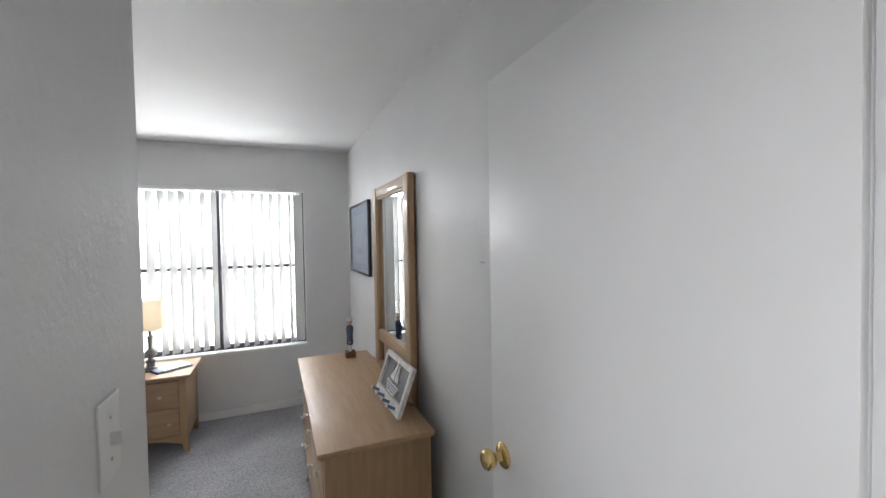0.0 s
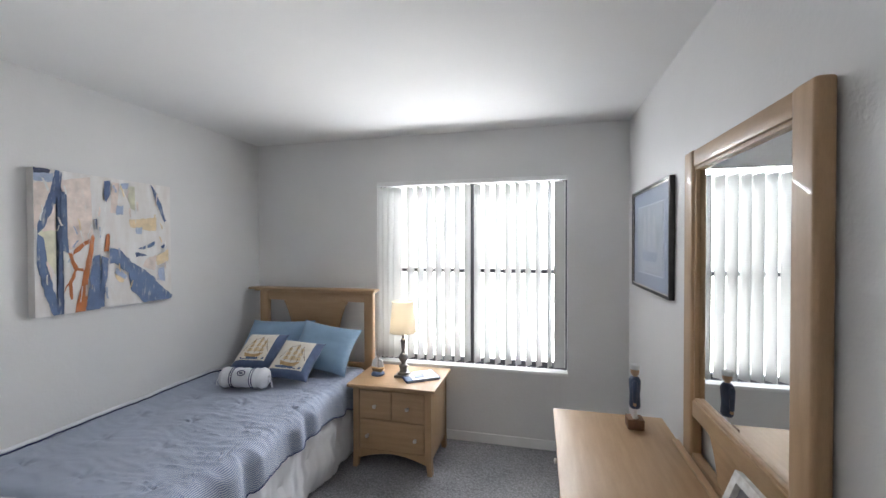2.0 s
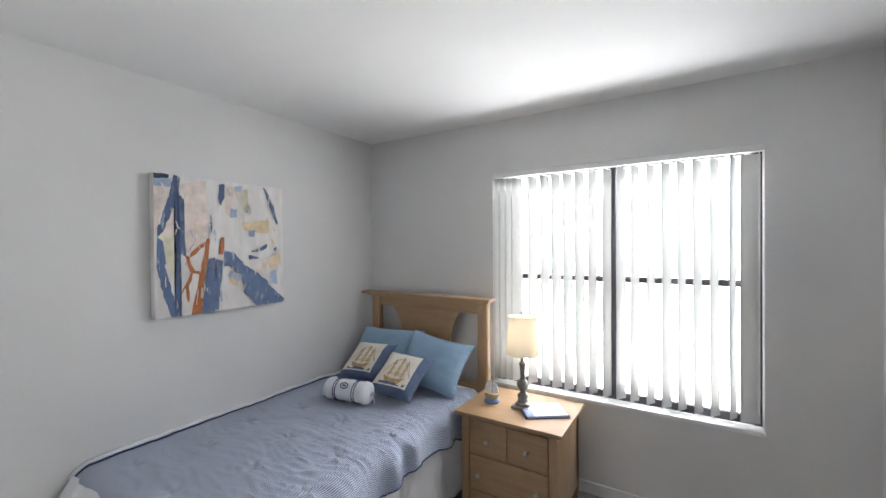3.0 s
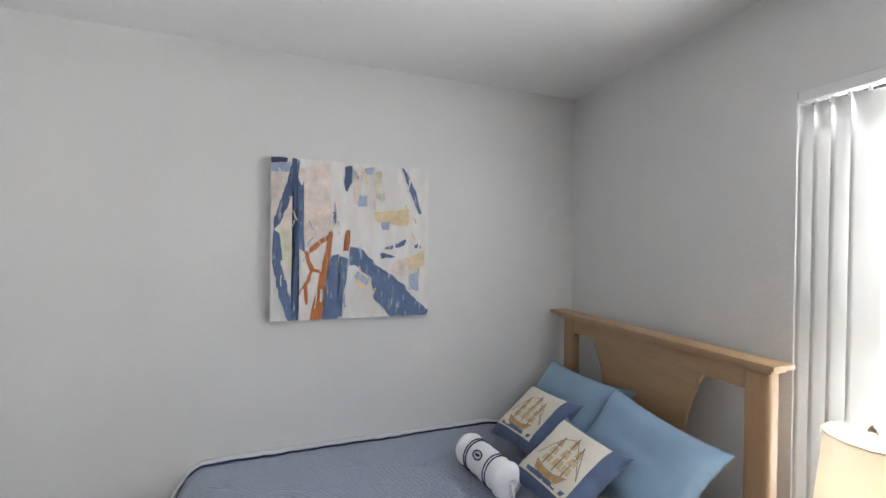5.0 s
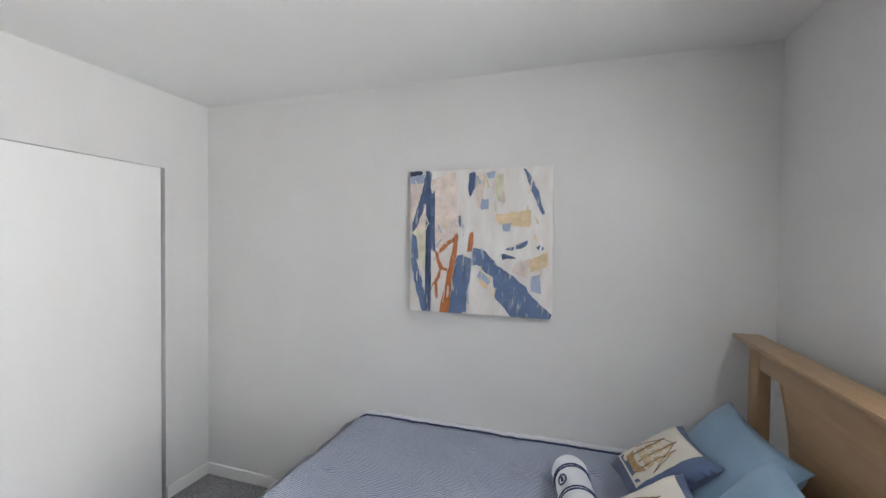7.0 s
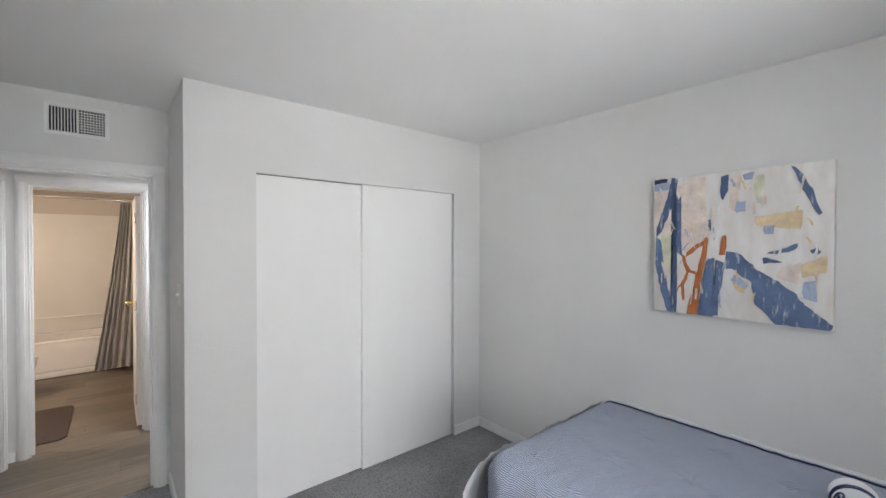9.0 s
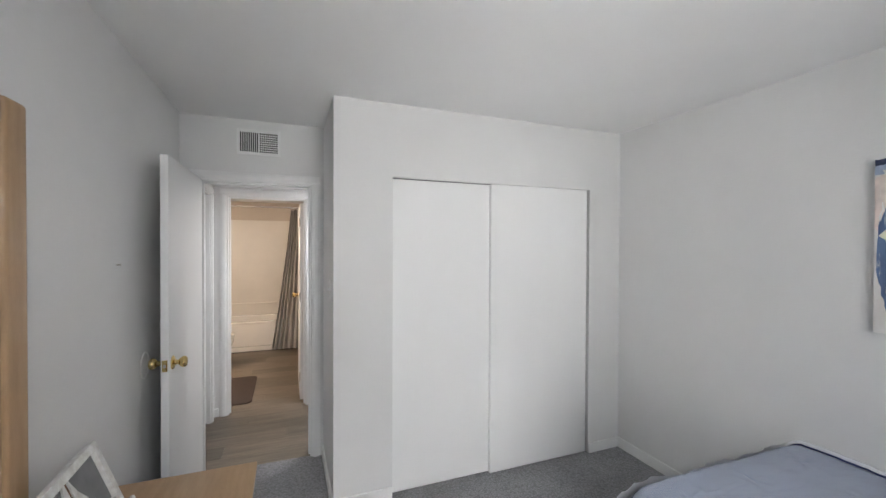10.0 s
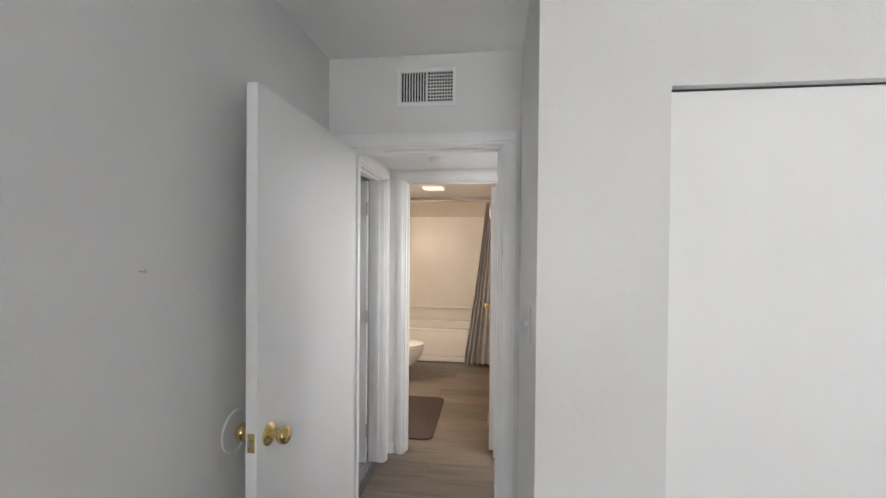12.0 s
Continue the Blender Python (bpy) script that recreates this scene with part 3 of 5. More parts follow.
def comforter():
    root = thing("comforter", -0.5, 4.4, BED_Z, "blue and white striped comforter with navy piping, rumpled over the bed", "comforter")
    top, r, FOOT = BED_Z + 0.022, 0.085, 0.045

    def hem(t):
        return 0.235 + 0.014 * math.sin(t * 5.1 + 0.4) + 0.007 * math.sin(t * 11.7)

    def point(a, t):
        # a runs 0..1 across; the far side is tucked against the wall
        s = BED_X0 - 0.004 + a * (BED_X1 - BED_X0 - 0.03 + hem(max(t, 3.6)))
        p = wrap(s, t, BED_X1 - 0.03, BED_Y0 + 0.05, top, r, 0.10)
        h = cloth_relief(s, t)
        over = max(0.0, s - (BED_X1 - 0.06)) + max(0.0, BED_Y0 + 0.05 - t)
        if over > 0:
            fold = 0.016 * math.sin(26 * t + 3 * noise.noise(Vector((t * 4, 0, 3)))) * min(1, over / 0.14)
            p += Vector((fold if s > BED_X1 - 0.06 else 0, -0.4 * fold if t < BED_Y0 + 0.05 else 0, 0))
        if t > 5.0:
            p.z -= 0.05 * min(1.0, (t - 5.0) / 0.06) * 0.25
        p.z += h
        if a < 0.03:
            p.z -= 0.012 * (1 - a / 0.03)
        return p

    body = part("quilted_top", cloth(180, 120, 0.0, 1.0, BED_Y0 - FOOT, 5.36, point, 1.28), STRIPE, root)
    solid = body.modifiers.new("loft", "SOLIDIFY")
    solid.thickness, solid.offset = 0.018, -1
    n = 90
    lines = ([point(1.0, BED_Y0 - FOOT + (5.36 + FOOT - BED_Y0) * i / n) for i in range(n + 1)], [point(i / n, BED_Y0 - FOOT) for i in range(n + 1)], [point(0.004, BED_Y0 - FOOT + (5.36 + FOOT - BED_Y0) * i / n) + Vector((0.004, 0, 0.008)) for i in range(n + 1)])
    for line in lines:
        part("piping", tube(bmesh.new(), line, 0.0045, 6), NAVY, root, "navy piped edge")
    part("white_edge", tube(bmesh.new(), [p + Vector((-0.010, 0, 0.010)) for p in lines[2]], 0.011, 6), WHITECLOTH, root, "white edge binding along the wall")


comforter()


def bed_skirt():
    root = thing("bed_skirt", -0.02, 4.4, 0, "white cotton dust ruffle hanging to the carpet", "bed skirt")

    def ruffle(a, b, length, n, swell_by=0.085, flare=0.03):
        bm = bmesh.new()
        grid = []
        for j in range(9):
            v = j / 8
            row = []
            for i in range(n + 1):
                u = i / n
                p = a.lerp(b, u)
                out = (b - a).cross(Vector((0, 0, 1))).normalized()
                q = u * length
                swell = swell_by * math.sin(math.pi * min(1, 0.15 + 0.85 * v) * 0.9) + 0.016 * math.sin(q * 17 + 2.6 * noise.noise(Vector((q * 2, 0, 5)))) * (1 - 0.4 * v) + 0.034 * noise.noise(Vector((q * 4, v * 3, 2))) + 0.020 * noise.noise(Vector((q * 12, v * 7, 6))) + 0.008 * noise.noise(Vector((q * 30, v * 8, 8)))
                row.append(bm.verts.new(p + out * (swell - 0.02 + flare * (1 - v)) + Vector((0, 0, 0.012 + (0.555 if flare > 0.1 else 0.50) * v))))
            grid.append(row)
        for a2, b2 in zip(grid, grid[1:]):
            for i in range(n):
                bm.faces.new((a2[i], a2[i + 1], b2[i + 1], b2[i]))
        return bm

    part("side_panel", ruffle(Vector((BED_X1 - 0.03, BED_Y0, 0)), Vector((BED_X1 - 0.03, 5.36, 0)), 1.76, 170), WHITECLOTH, root)
    part("foot_panel", ruffle(Vector((BED_X0 + 0.02, BED_Y0 - 0.01, 0)), Vector((BED_X1 + 0.06, BED_Y0 - 0.01, 0)), 1.0, 100, 0.10, 0.15), WHITECLOTH, root)
    part("sheet_fold", cloth(14, 40, BED_X0 + 0.02, BED_X1 + 0.12, 4.96, 5.40, lambda s, t: wrap(s, t, BED_X1 - 0.04, 3.0, BED_Z + 0.004, 0.06, 0.1) + Vector((0, 0, 0.006 * noise.noise(Vector((s * 8, t * 8, 0)))))), WHITECLOTH, root, "white sheet at the head of the bed")


bed_skirt()


# ---- pillows ----
def pillow_frame(centre, right, up, half_w, half_h, thick):
    r, u = Vector(right).normalized(), Vector(up).normalized()
    n = r.cross(u).normalized()

    def point(a, b, side):
        """a, b in -1..1 over the face; side 1 for the front, -1 for the back."""
        pinch = 1 - 0.10 * (1 - a * a) * abs(b) ** 3
        pinch2 = 1 - 0.10 * (1 - b * b) * abs(a) ** 3
        puff = (max(0.0, 1 - a ** 4) * max(0.0, 1 - b ** 4)) ** 0.55
        puff *= 1 + 0.10 * noise.noise(Vector((a * 2 + centre[0] * 7, b * 2, side * 3)))
        wr = 0.004 * noise.noise(Vector((a * 6, b * 6 + centre[1] * 3, side))) * (1 - puff * 0.3)
        return Vector(centre) + r * (a * half_w * pinch2) + u * (b * half_h * pinch) + n * (side * thick * puff * 0.5 + wr * side)

    return point


def patch(point, side, a0, a1, b0, b1, na, nb, lift=0.0, bm=None):
    bm = bm or bmesh.new()
    grid = []
    for j in range(nb + 1):
        row = []
        for i in range(na + 1):
            a, b = a0 + (a1 - a0) * i / na, b0 + (b1 - b0) * j / nb
            p = point(a, b, side)
            if lift:
                p = p + (p - point(a, b, -side)).normalized() * lift
            row.append(bm.verts.new(p))
        grid.append(row)
    for x, y in zip(grid, grid[1:]):
        for i in range(na):
            bm.faces.new((x[i], x[i + 1], y[i + 1], y[i]))
    return bm


def cushion(name, label, centre, right, up, hw, hh, thick, mat, ship=False):
    root = thing(name, *centre, label, "pillow", "pillows on the bed")
    f = pillow_frame(centre, right, up, hw, hh, thick)
    bm = patch(f, 1, -1, 1, -1, 1, 26, 26)
    patch(f, -1, -1, 1, -1, 1, 26, 26, bm=bm)
    bmesh.ops.remove_doubles(bm, verts=bm.verts, dist=0.0006)
    part("cover", bm, mat, root)
    if not ship:
        rim = [f(a, b, 1) for a, b in [(-1 + i / 10, -1) for i in range(21)] + [(1, -1 + i / 10) for i in range(21)] + [(1 - i / 10, 1) for i in range(21)] + [(-1, 1 - i / 10) for i in range(21)]]
        part("seam", tube(bmesh.new(), rim, 0.0025, 6), mat, root)
        return root
    part("printed_panel", patch(f, 1, -0.88, 0.66, -0.70, 0.86, 22, 22, 0.0025), CREAMCLOTH, root, "cream panel printed with a tall ship")

    def shape(pn, outline, m):
        bm = bmesh.new()
        vs = []
        for a, b in outline:
            p = f(a, b, 1)
            vs.append(bm.verts.new(p + (p - f(a, b, -1)).normalized() * 0.0055))
        mid = Vector((0, 0, 0))
        for v in vs:
            mid += v.co / len(vs)
        c = bm.verts.new(mid + (f(0, 0, 1) - f(0, 0, -1)).normalized() * 0.001)
        for i in range(len(vs)):
            bm.faces.new((vs[i], vs[(i + 1) % len(vs)], c))
        part(pn, bm, m, root)

    shape("hull", [(-0.5, -0.30), (-0.2, -0.38), (0.15, -0.38), (0.42, -0.28), (0.30, -0.52), (0.0, -0.56), (-0.38, -0.52)], TAN)
    shape("sea", [(-0.6, -0.56), (-0.2, -0.53), (0.2, -0.55), (0.6, -0.53), (0.55, -0.64), (-0.55, -0.65)], NAVYCLOTH)
    for mx, base in ((-0.3, 0.40), (0.0, 0.56), (0.26, 0.42)):
        for q in range(3):
            w0 = 0.13 - 0.025 * q
            b0 = -0.26 + q * (base + 0.26) / 3
            b1 = b0 + (base + 0.26) / 3.5
            shape("sail", [(mx - w0, b0), (mx + w0, b0 + 0.02), (mx + w0 * 0.8, b1), (mx - w0 * 0.8, b1 - 0.01)], SAILTAN)
        line = [f(mx, -0.34 + (base + 0.40) * i / 6, 1) + (f(0, 0, 1) - f(0, 0, -1)).normalized() * 0.006 for i in range(7)]
        part("mast", tube(bmesh.new(), line, 0.0016, 5), BROWN, root)
    for a0, b0, a1, b1 in ((-0.62, -0.2, -0.3, 0.4), (-0.3, 0.40, 0.0, 0.56), (0.0, 0.56, 0.6, -0.2), (0.26, 0.42, 0.6, -0.2)):
        line = [f(a0 + (a1 - a0) * i / 6, b0 + (b1 - b0) * i / 6, 1) + (f(0, 0, 1) - f(0, 0, -1)).normalized() * 0.006 for i in range(7)]
        part("rigging", tube(bmesh.new(), line, 0.001, 4), BROWN, root)
    return root


cushion("bed_pillow", "plump sky-blue bed pillow leaning on the headboard", (-0.695, 5.235, 0.765), (1, 0.02, 0.03), (0, 0.62, 0.78), 0.285, 0.205, 0.15, BLUECLOTH)
cushion("bed_pillow", "plump sky-blue bed pillow leaning on its neighbour", (-0.232, 5.205, 0.768), (1, 0.12, -0.16), (0.08, 0.62, 0.78), 0.235, 0.190, 0.15, BLUECLOTH)
cushion("ship_cushion", "slate-blue bordered cushion printed with a sailing ship", (-0.675, 5.04, 0.752), (0.98, 0.17, 0.0), (-0.05, 0.80, 0.60), 0.155, 0.165, 0.10, NAVYCLOTH, True)
cushion("ship_cushion", "slate-blue bordered cushion printed with a sailing ship", (-0.312, 4.95, 0.737), (0.97, 0.17, -0.10), (-0.02, 0.82, 0.57), 0.155, 0.168, 0.10, NAVYCLOTH, True)


def bolster():
    a, b, r = Vector((-0.715, 4.715, 0.664)), Vector((-0.395, 4.765, 0.664)), 0.063
    root = thing("bolster_pillow", -0.555, 4.74, 0.60, "white bolster with navy bands and a small crest", "pillow", "pillows on the bed")
    axis = (b - a).normalized()
    m = Matrix.Translation(a) @ axis.to_track_quat("Z", "Y").to_matrix().to_4x4()
    ln = (b - a).length
    prof = [(0.004, 0.012), (0.02, -0.004), (0.045, 0.0), (0.062, 0.014), (0.069, 0.035)] + [(r + 0.002 * math.sin(i * 2.1), 0.05 + (ln - 0.10) * i / 12) for i in range(13)] + [(0.069, ln - 0.035), (0.062, ln - 0.014), (0.045, ln), (0.02, ln + 0.004), (0.004, ln - 0.012)]
    part("cover", lathe(bmesh.new(), prof, m, 40), WHITECLOTH, root)
    for h in (0.085, 0.10, ln - 0.10, ln - 0.085):
        ring = [m @ Vector(((r + 0.0025) * math.cos(2 * math.pi * i / 40), (r + 0.0025) * math.sin(2 * math.pi * i / 40), h)) for i in range(41)]
        part("band", tube(bmesh.new(), ring, 0.0028, 6), NAVY, root, "navy woven band")
    out = (Vector((0.25, -0.75, 0.75)) - axis * Vector((0.25, -0.75, 0.75)).dot(axis)).normalized()
    side = out.cross(axis)
    crest = []
    for i in range(25):
        q = 2 * math.pi * i / 24
        e = out + side * (0.27 * math.sin(q))
        crest.append(a + axis * (ln / 2 + 0.026 * math.cos(q)) + e.normalized() * (r + 0.003))
    part("crest", tube(bmesh.new(), crest, 0.003, 6), NAVY, root)
    part("crest_mark", tube(bmesh.new(), [a + axis * (ln / 2 - 0.010) + out * (r + 0.003), a + axis * (ln / 2 + 0.010) + out * (r + 0.003)], 0.005, 6), NAVY, root)
    for e, s in ((a, -1), (b, 1)):
        for k in (-1, 1):
            part("ribbon", tube(bmesh.new(), [e + axis * s * 0.002, e + axis * s * 0.02 + Vector((0.012 * k, -0.01, -0.02)), e + axis * s * 0.016 + Vector((0.02 * k, -0.012, -0.055))], 0.004, 6), WHITECLOTH, root)


bolster()


# ---- nightstand and the things on it ----
def pull(parent, x, y, z, direction):
    """A small round nickel drawer knob; direction: the way it stands out."""
    m = Matrix.Translation((x, y, z)) @ Vector(direction).to_track_quat("Z", "Y").to_matrix().to_4x4()
    return part("knob", lathe(bmesh.new(), [(0.008, 0), (0.006, 0.006), (0.005, 0.012), (0.010, 0.016), (0.0135, 0.021), (0.012, 0.026), (0.005, 0.029)], m, 16), NICKEL, parent, "round nickel knob")


def nightstand():
    x0, x1, y0, y1, top = 0.105, 0.672, 5.005, 5.445, 0.592
    root = thing("nightstand", (x0 + x1) / 2, (y0 + y1) / 2, 0, "maple nightstand with three drawers and curved apron", "nightstand")
    bm = boxed(0.072, 0.705, 4.972, 5.462, top - 0.022, top, 0.005)
    part("tabletop", bm, MAPLE_X, root)
    part("top_moulding", boxed(0.088, 0.689, 4.988, 5.455, top - 0.032, top - 0.022, 0.003), MAPLE_X, root)
    for x, s in ((x0, 1), (x1, -1)):
        part("side_panel", boxed(min(x, x + s * 0.02), max(x, x + s * 0.02), y0 + 0.03, y1, 0.10, top - 0.032, 0.003), MAPLE, root)
        for ya, yb, front in ((y0, y0 + 0.045, True), (y1 - 0.045, y1, False)):
            bm = bmesh.new()
            outline = [(x, top - 0.032), (x + s * 0.045, top - 0.032), (x + s * 0.045, 0.12), (x + s * 0.034, 0.05), (x + s * 0.026, 0.0), (x - s * 0.005, 0.0), (x - s * 0.002, 0.05), (x, 0.12)]
            slab(bm, outline, lambda u, v, k, ya=ya, yb=yb: Vector((u, ya + k * (yb - ya), v)), 1.0)
            part("leg", bm, MAPLE, root)
    part("back_panel", boxed(x0 + 0.02, x1 - 0.02, y1 - 0.012, y1 - 0.002, 0.12, top - 0.032), MAPLE, root)
    part("bottom_panel", boxed(x0 + 0.02, x1 - 0.02, y0 + 0.03, y1 - 0.012, 0.12, 0.135), MAPLE_X, root)
    n = 16
    low = [(x0 + 0.04 + (x1 - x0 - 0.08) * i / n, 0.065 + 0.05 * math.sin(math.pi * i / n)) for i in range(n + 1)]
    bm = slab(bmesh.new(), [(x1 - 0.04, 0.13), (x0 + 0.04, 0.13)] + low, lambda u, v, k: Vector((u, y0 + 0.008 + k * 0.018, v)), 1.0)
    part("apron", bm, MAPLE_X, root)
    part("carcass_front", boxed(x0 + 0.045, x1 - 0.045, y0 + 0.016, y0 + 0.026, 0.12, top - 0.032), MAPLE_X, root)
    xm = (x0 + x1) / 2
    for a0, a1, z0, z1, knobs in ((x0 + 0.05, xm - 0.003, 0.35, 0.545, 1), (xm + 0.003, x1 - 0.05, 0.35, 0.545, 1), (x0 + 0.05, x1 - 0.05, 0.14, 0.34, 2)):
        d = part("drawer_front", boxed(a0, a1, y0 + 0.002, y0 + 0.016, z0, z1, 0.005), MAPLE_X, root)
        for q in range(knobs):
            kx = (a0 + a1) / 2 if knobs == 1 else a0 + (a1 - a0) * (0.13 if q == 0 else 0.87)
            pull(d, kx, y0 + 0.002, (z0 + z1) / 2 - 0.005, (0, -1, 0))


nightstand()


def table_lamp():
    x, y, z = 0.405, 5.215, 0.592
    root = thing("table_lamp", x, y, z, "lit table lamp with pewter baluster base and cream shade", "table lamp")
    part("base_plate", boxed(x - 0.055, x + 0.055, y - 0.055, y + 0.055, z, z + 0.018, 0.006), PEWTER, root)
    part("baluster", lathe(bmesh.new(), [(0.044, 0.018), (0.042, 0.03), (0.03, 0.036), (0.027, 0.055), (0.033, 0.075), (0.030, 0.082), (0.017, 0.09), (0.015, 0.10), (0.024, 0.112), (0.034, 0.13), (0.036, 0.143), (0.028, 0.16), (0.015, 0.172), (0.0135, 0.19), (0.016, 0.225), (0.018, 0.25), (0.022, 0.258), (0.02, 0.268), (0.011, 0.275), (0.010, 0.34)], pose(x, y, z)), PEWTER, root)
    bm = bmesh.new()
    steps, r0, r1, z0, z1 = 48, 0.100, 0.083, z + 0.325, z + 0.545
    rings = [[bm.verts.new((x + r * math.cos(2 * math.pi * i / steps), y + r * math.sin(2 * math.pi * i / steps), h)) for i in range(steps)] for r, h in ((r0, z0), (r0 - 0.006, z0 + 0.07), (r1 + 0.003, z0 + 0.15), (r1, z1))]
    for a, b in zip(rings, rings[1:]):
        for i in range(steps):
            bm.faces.new((a[i], a[(i + 1) % steps], b[(i + 1) % steps], b[i]))
    shade = part("shade", bm, SHADE, root, "cream fabric drum shade, glowing")
    for r, h in ((r0, z0), (r1, z1)):
        part("shade_rim", tube(bmesh.new(), [(x + r * math.cos(2 * math.pi * i / 48), y + r * math.sin(2 * math.pi * i / 48), h) for i in range(49)], 0.0025, 6), SHADE, root)
    part("harp", tube(bmesh.new(), [(x - 0.012, y, z + 0.34), (x - 0.04, y, z + 0.42), (x - 0.03, y, z + 0.52), (x, y, z + 0.553), (x + 0.03, y, z + 0.52), (x + 0.04, y, z + 0.42), (x + 0.012, y, z + 0.34)], 0.0018, 6), NICKEL, root)
    part("finial", lathe(bmesh.new(), [(0.004, 0.55), (0.009, 0.556), (0.010, 0.563), (0.005, 0.572), (0.002, 0.576)], pose(x, y, z), 12), NICKEL, root)


table_lamp()


def boat_ornament():
    x, y, z = 0.21, 5.20, 0.592
    root = thing("boat_ornament", x, y, z, "small painted sailboat ornament on a blue base", "ornament")
    part("sea_base", lathe(bmesh.new(), [(0.046, 0), (0.050, 0.009), (0.043, 0.020), (0.032, 0.025)], pose(x, y, z), 20), STEELBLUE, root)
    bm = slab(bmesh.new(), [(-0.04, 0.045), (-0.03, 0.022), (0.028, 0.022), (0.046, 0.050), (0.02, 0.042)], lambda u, v, k: Vector((x + 1.15 * u, y - 0.014 + k * 0.028, z + 1.15 * v)), 1.0)
    part("hull", bm, TAN, root)
    part("mast", tube(bmesh.new(), [(x, y, z + 0.04), (x, y, z + 0.155)], 0.0025), BROWN, root)
    for s, h in ((-1, 0.125), (1, 0.105)):
        bm = slab(bmesh.new(), [(0.003 * s, 0.048), (0.040 * s, 0.055), (0.031 * s, 0.095), (0.003 * s, h)], lambda u, v, k: Vector((x + 1.2 * u, y - 0.004 + k * 0.008 - 0.14 * abs(u), z + 1.15 * v)), 1.0)
        part("sail", bm, WHITEPRINT, root)


boat_ornament()


def booklet():
    root = thing("booklet", 0.53, 5.215, 0.592, "blue and white glossy booklet lying on the nightstand", "book")
    m = pose(0.53, 5.215, 0.592, 0, 0, 35)

    def leaf(n, x0, x1, y0, y1, z0, z1, mat, label=""):
        bm = boxed(x0, x1, y0, y1, z0, z1, 0.0015)
        bm.transform(m)
        return part(n, bm, mat, root, label)

    leaf("back_cover", -0.125, 0.125, -0.095, 0.095, 0.0, 0.004, STEELBLUE)
    leaf("pages", -0.120, 0.120, -0.090, 0.092, 0.004, 0.011, WHITEPRINT)
    leaf("front_cover", -0.125, 0.125, -0.095, 0.095, 0.011, 0.015, STEELBLUE)
    leaf("cover_photo", -0.075, 0.118, -0.088, 0.088, 0.015, 0.0165, WHITEPRINT, "pale cover picture")
    leaf("cover_photo", -0.05, 0.02, -0.06, 0.03, 0.0165, 0.0175, MATBLUE)
    leaf("cover_photo", 0.03, 0.10, -0.04, 0.06, 0.0165, 0.0175, MATPALE)
    leaf("spine", -0.127, -0.118, -0.095, 0.095, 0.0, 0.0155, NAVY)


booklet()


# ---- dresser, mirror and the things on it ----
def dresser():
    x0, x1, y0, y1, top = 1.443, 1.940, 3.12, 4.528, 0.735
    root = thing("dresser", (x0 + x1) / 2, (y0 + y1) / 2, 0, "long maple dresser with three rows of drawers", "dresser")
    part("tabletop", boxed(x0, x1, y0, y1, top - 0.022, top, 0.005), MAPLE_Y, root)
    part("top_moulding", boxed(x0 + 0.012, x1 - 0.004, y0 + 0.012, y1 - 0.012, top - 0.032, top - 0.022, 0.003), MAPLE_Y, root)
    bx, b0, b1 = x0 + 0.03, y0 + 0.028, y1 - 0.028
    for y, s in ((b0, 1), (b1, -1)):
        part("side_panel", boxed(bx + 0.03, x1 - 0.02, min(y + s * 0.004, y + s * 0.022), max(y + s * 0.004, y + s * 0.022), 0.06, top - 0.032, 0.003), MAPLE, root)
        for xa, xb, t in ((bx, bx + 0.045, -1), (x1 - 0.06, x1 - 0.012, 1)):
            outline = [(y, top - 0.032), (y + s * 0.045, top - 0.032), (y + s * 0.045, 0.11), (y + s * 0.028, 0.0), (y - s * 0.014, 0.0), (y - s * 0.004, 0.06), (y, 0.11)]
            part("leg", slab(bmesh.new(), outline, lambda u, v, k, xa=xa, xb=xb: Vector((xa + k * (xb - xa), u, v)), 1.0), MAPLE, root)
    part("carcass", boxed(bx + 0.016, x1 - 0.02, b0 + 0.022, b1 - 0.022, 0.09, top - 0.032), MAPLE_Y, root)
    n = 20
    low = [(b0 + 0.045 + (b1 - b0 - 0.09) * i / n, 0.05 + 0.04 * math.sin(math.pi * i / n)) for i in range(n + 1)]
    part("apron", slab(bmesh.new(), [(b1 - 0.045, 0.10), (b0 + 0.045, 0.10)] + low, lambda u, v, k: Vector((bx + 0.006 + k * 0.01, u, v)), 1.0), MAPLE_Y, root)
    ym = (b0 + b1) / 2
    for z0, z1 in ((0.475, 0.652), (0.29, 0.465), (0.105, 0.28)):
        for a0, a1 in ((b0 + 0.048, ym - 0.004), (ym + 0.004, b1 - 0.048)):
            d = part("drawer_front", boxed(bx - 0.004, bx + 0.014, a0, a1, z0, z1, 0.005), MAPLE_Y, root)
            for q in (0.17, 0.83):
                pull(d, bx - 0.004, a0 + (a1 - a0) * q, (z0 + z1) / 2, (-1, 0, 0))


dresser()


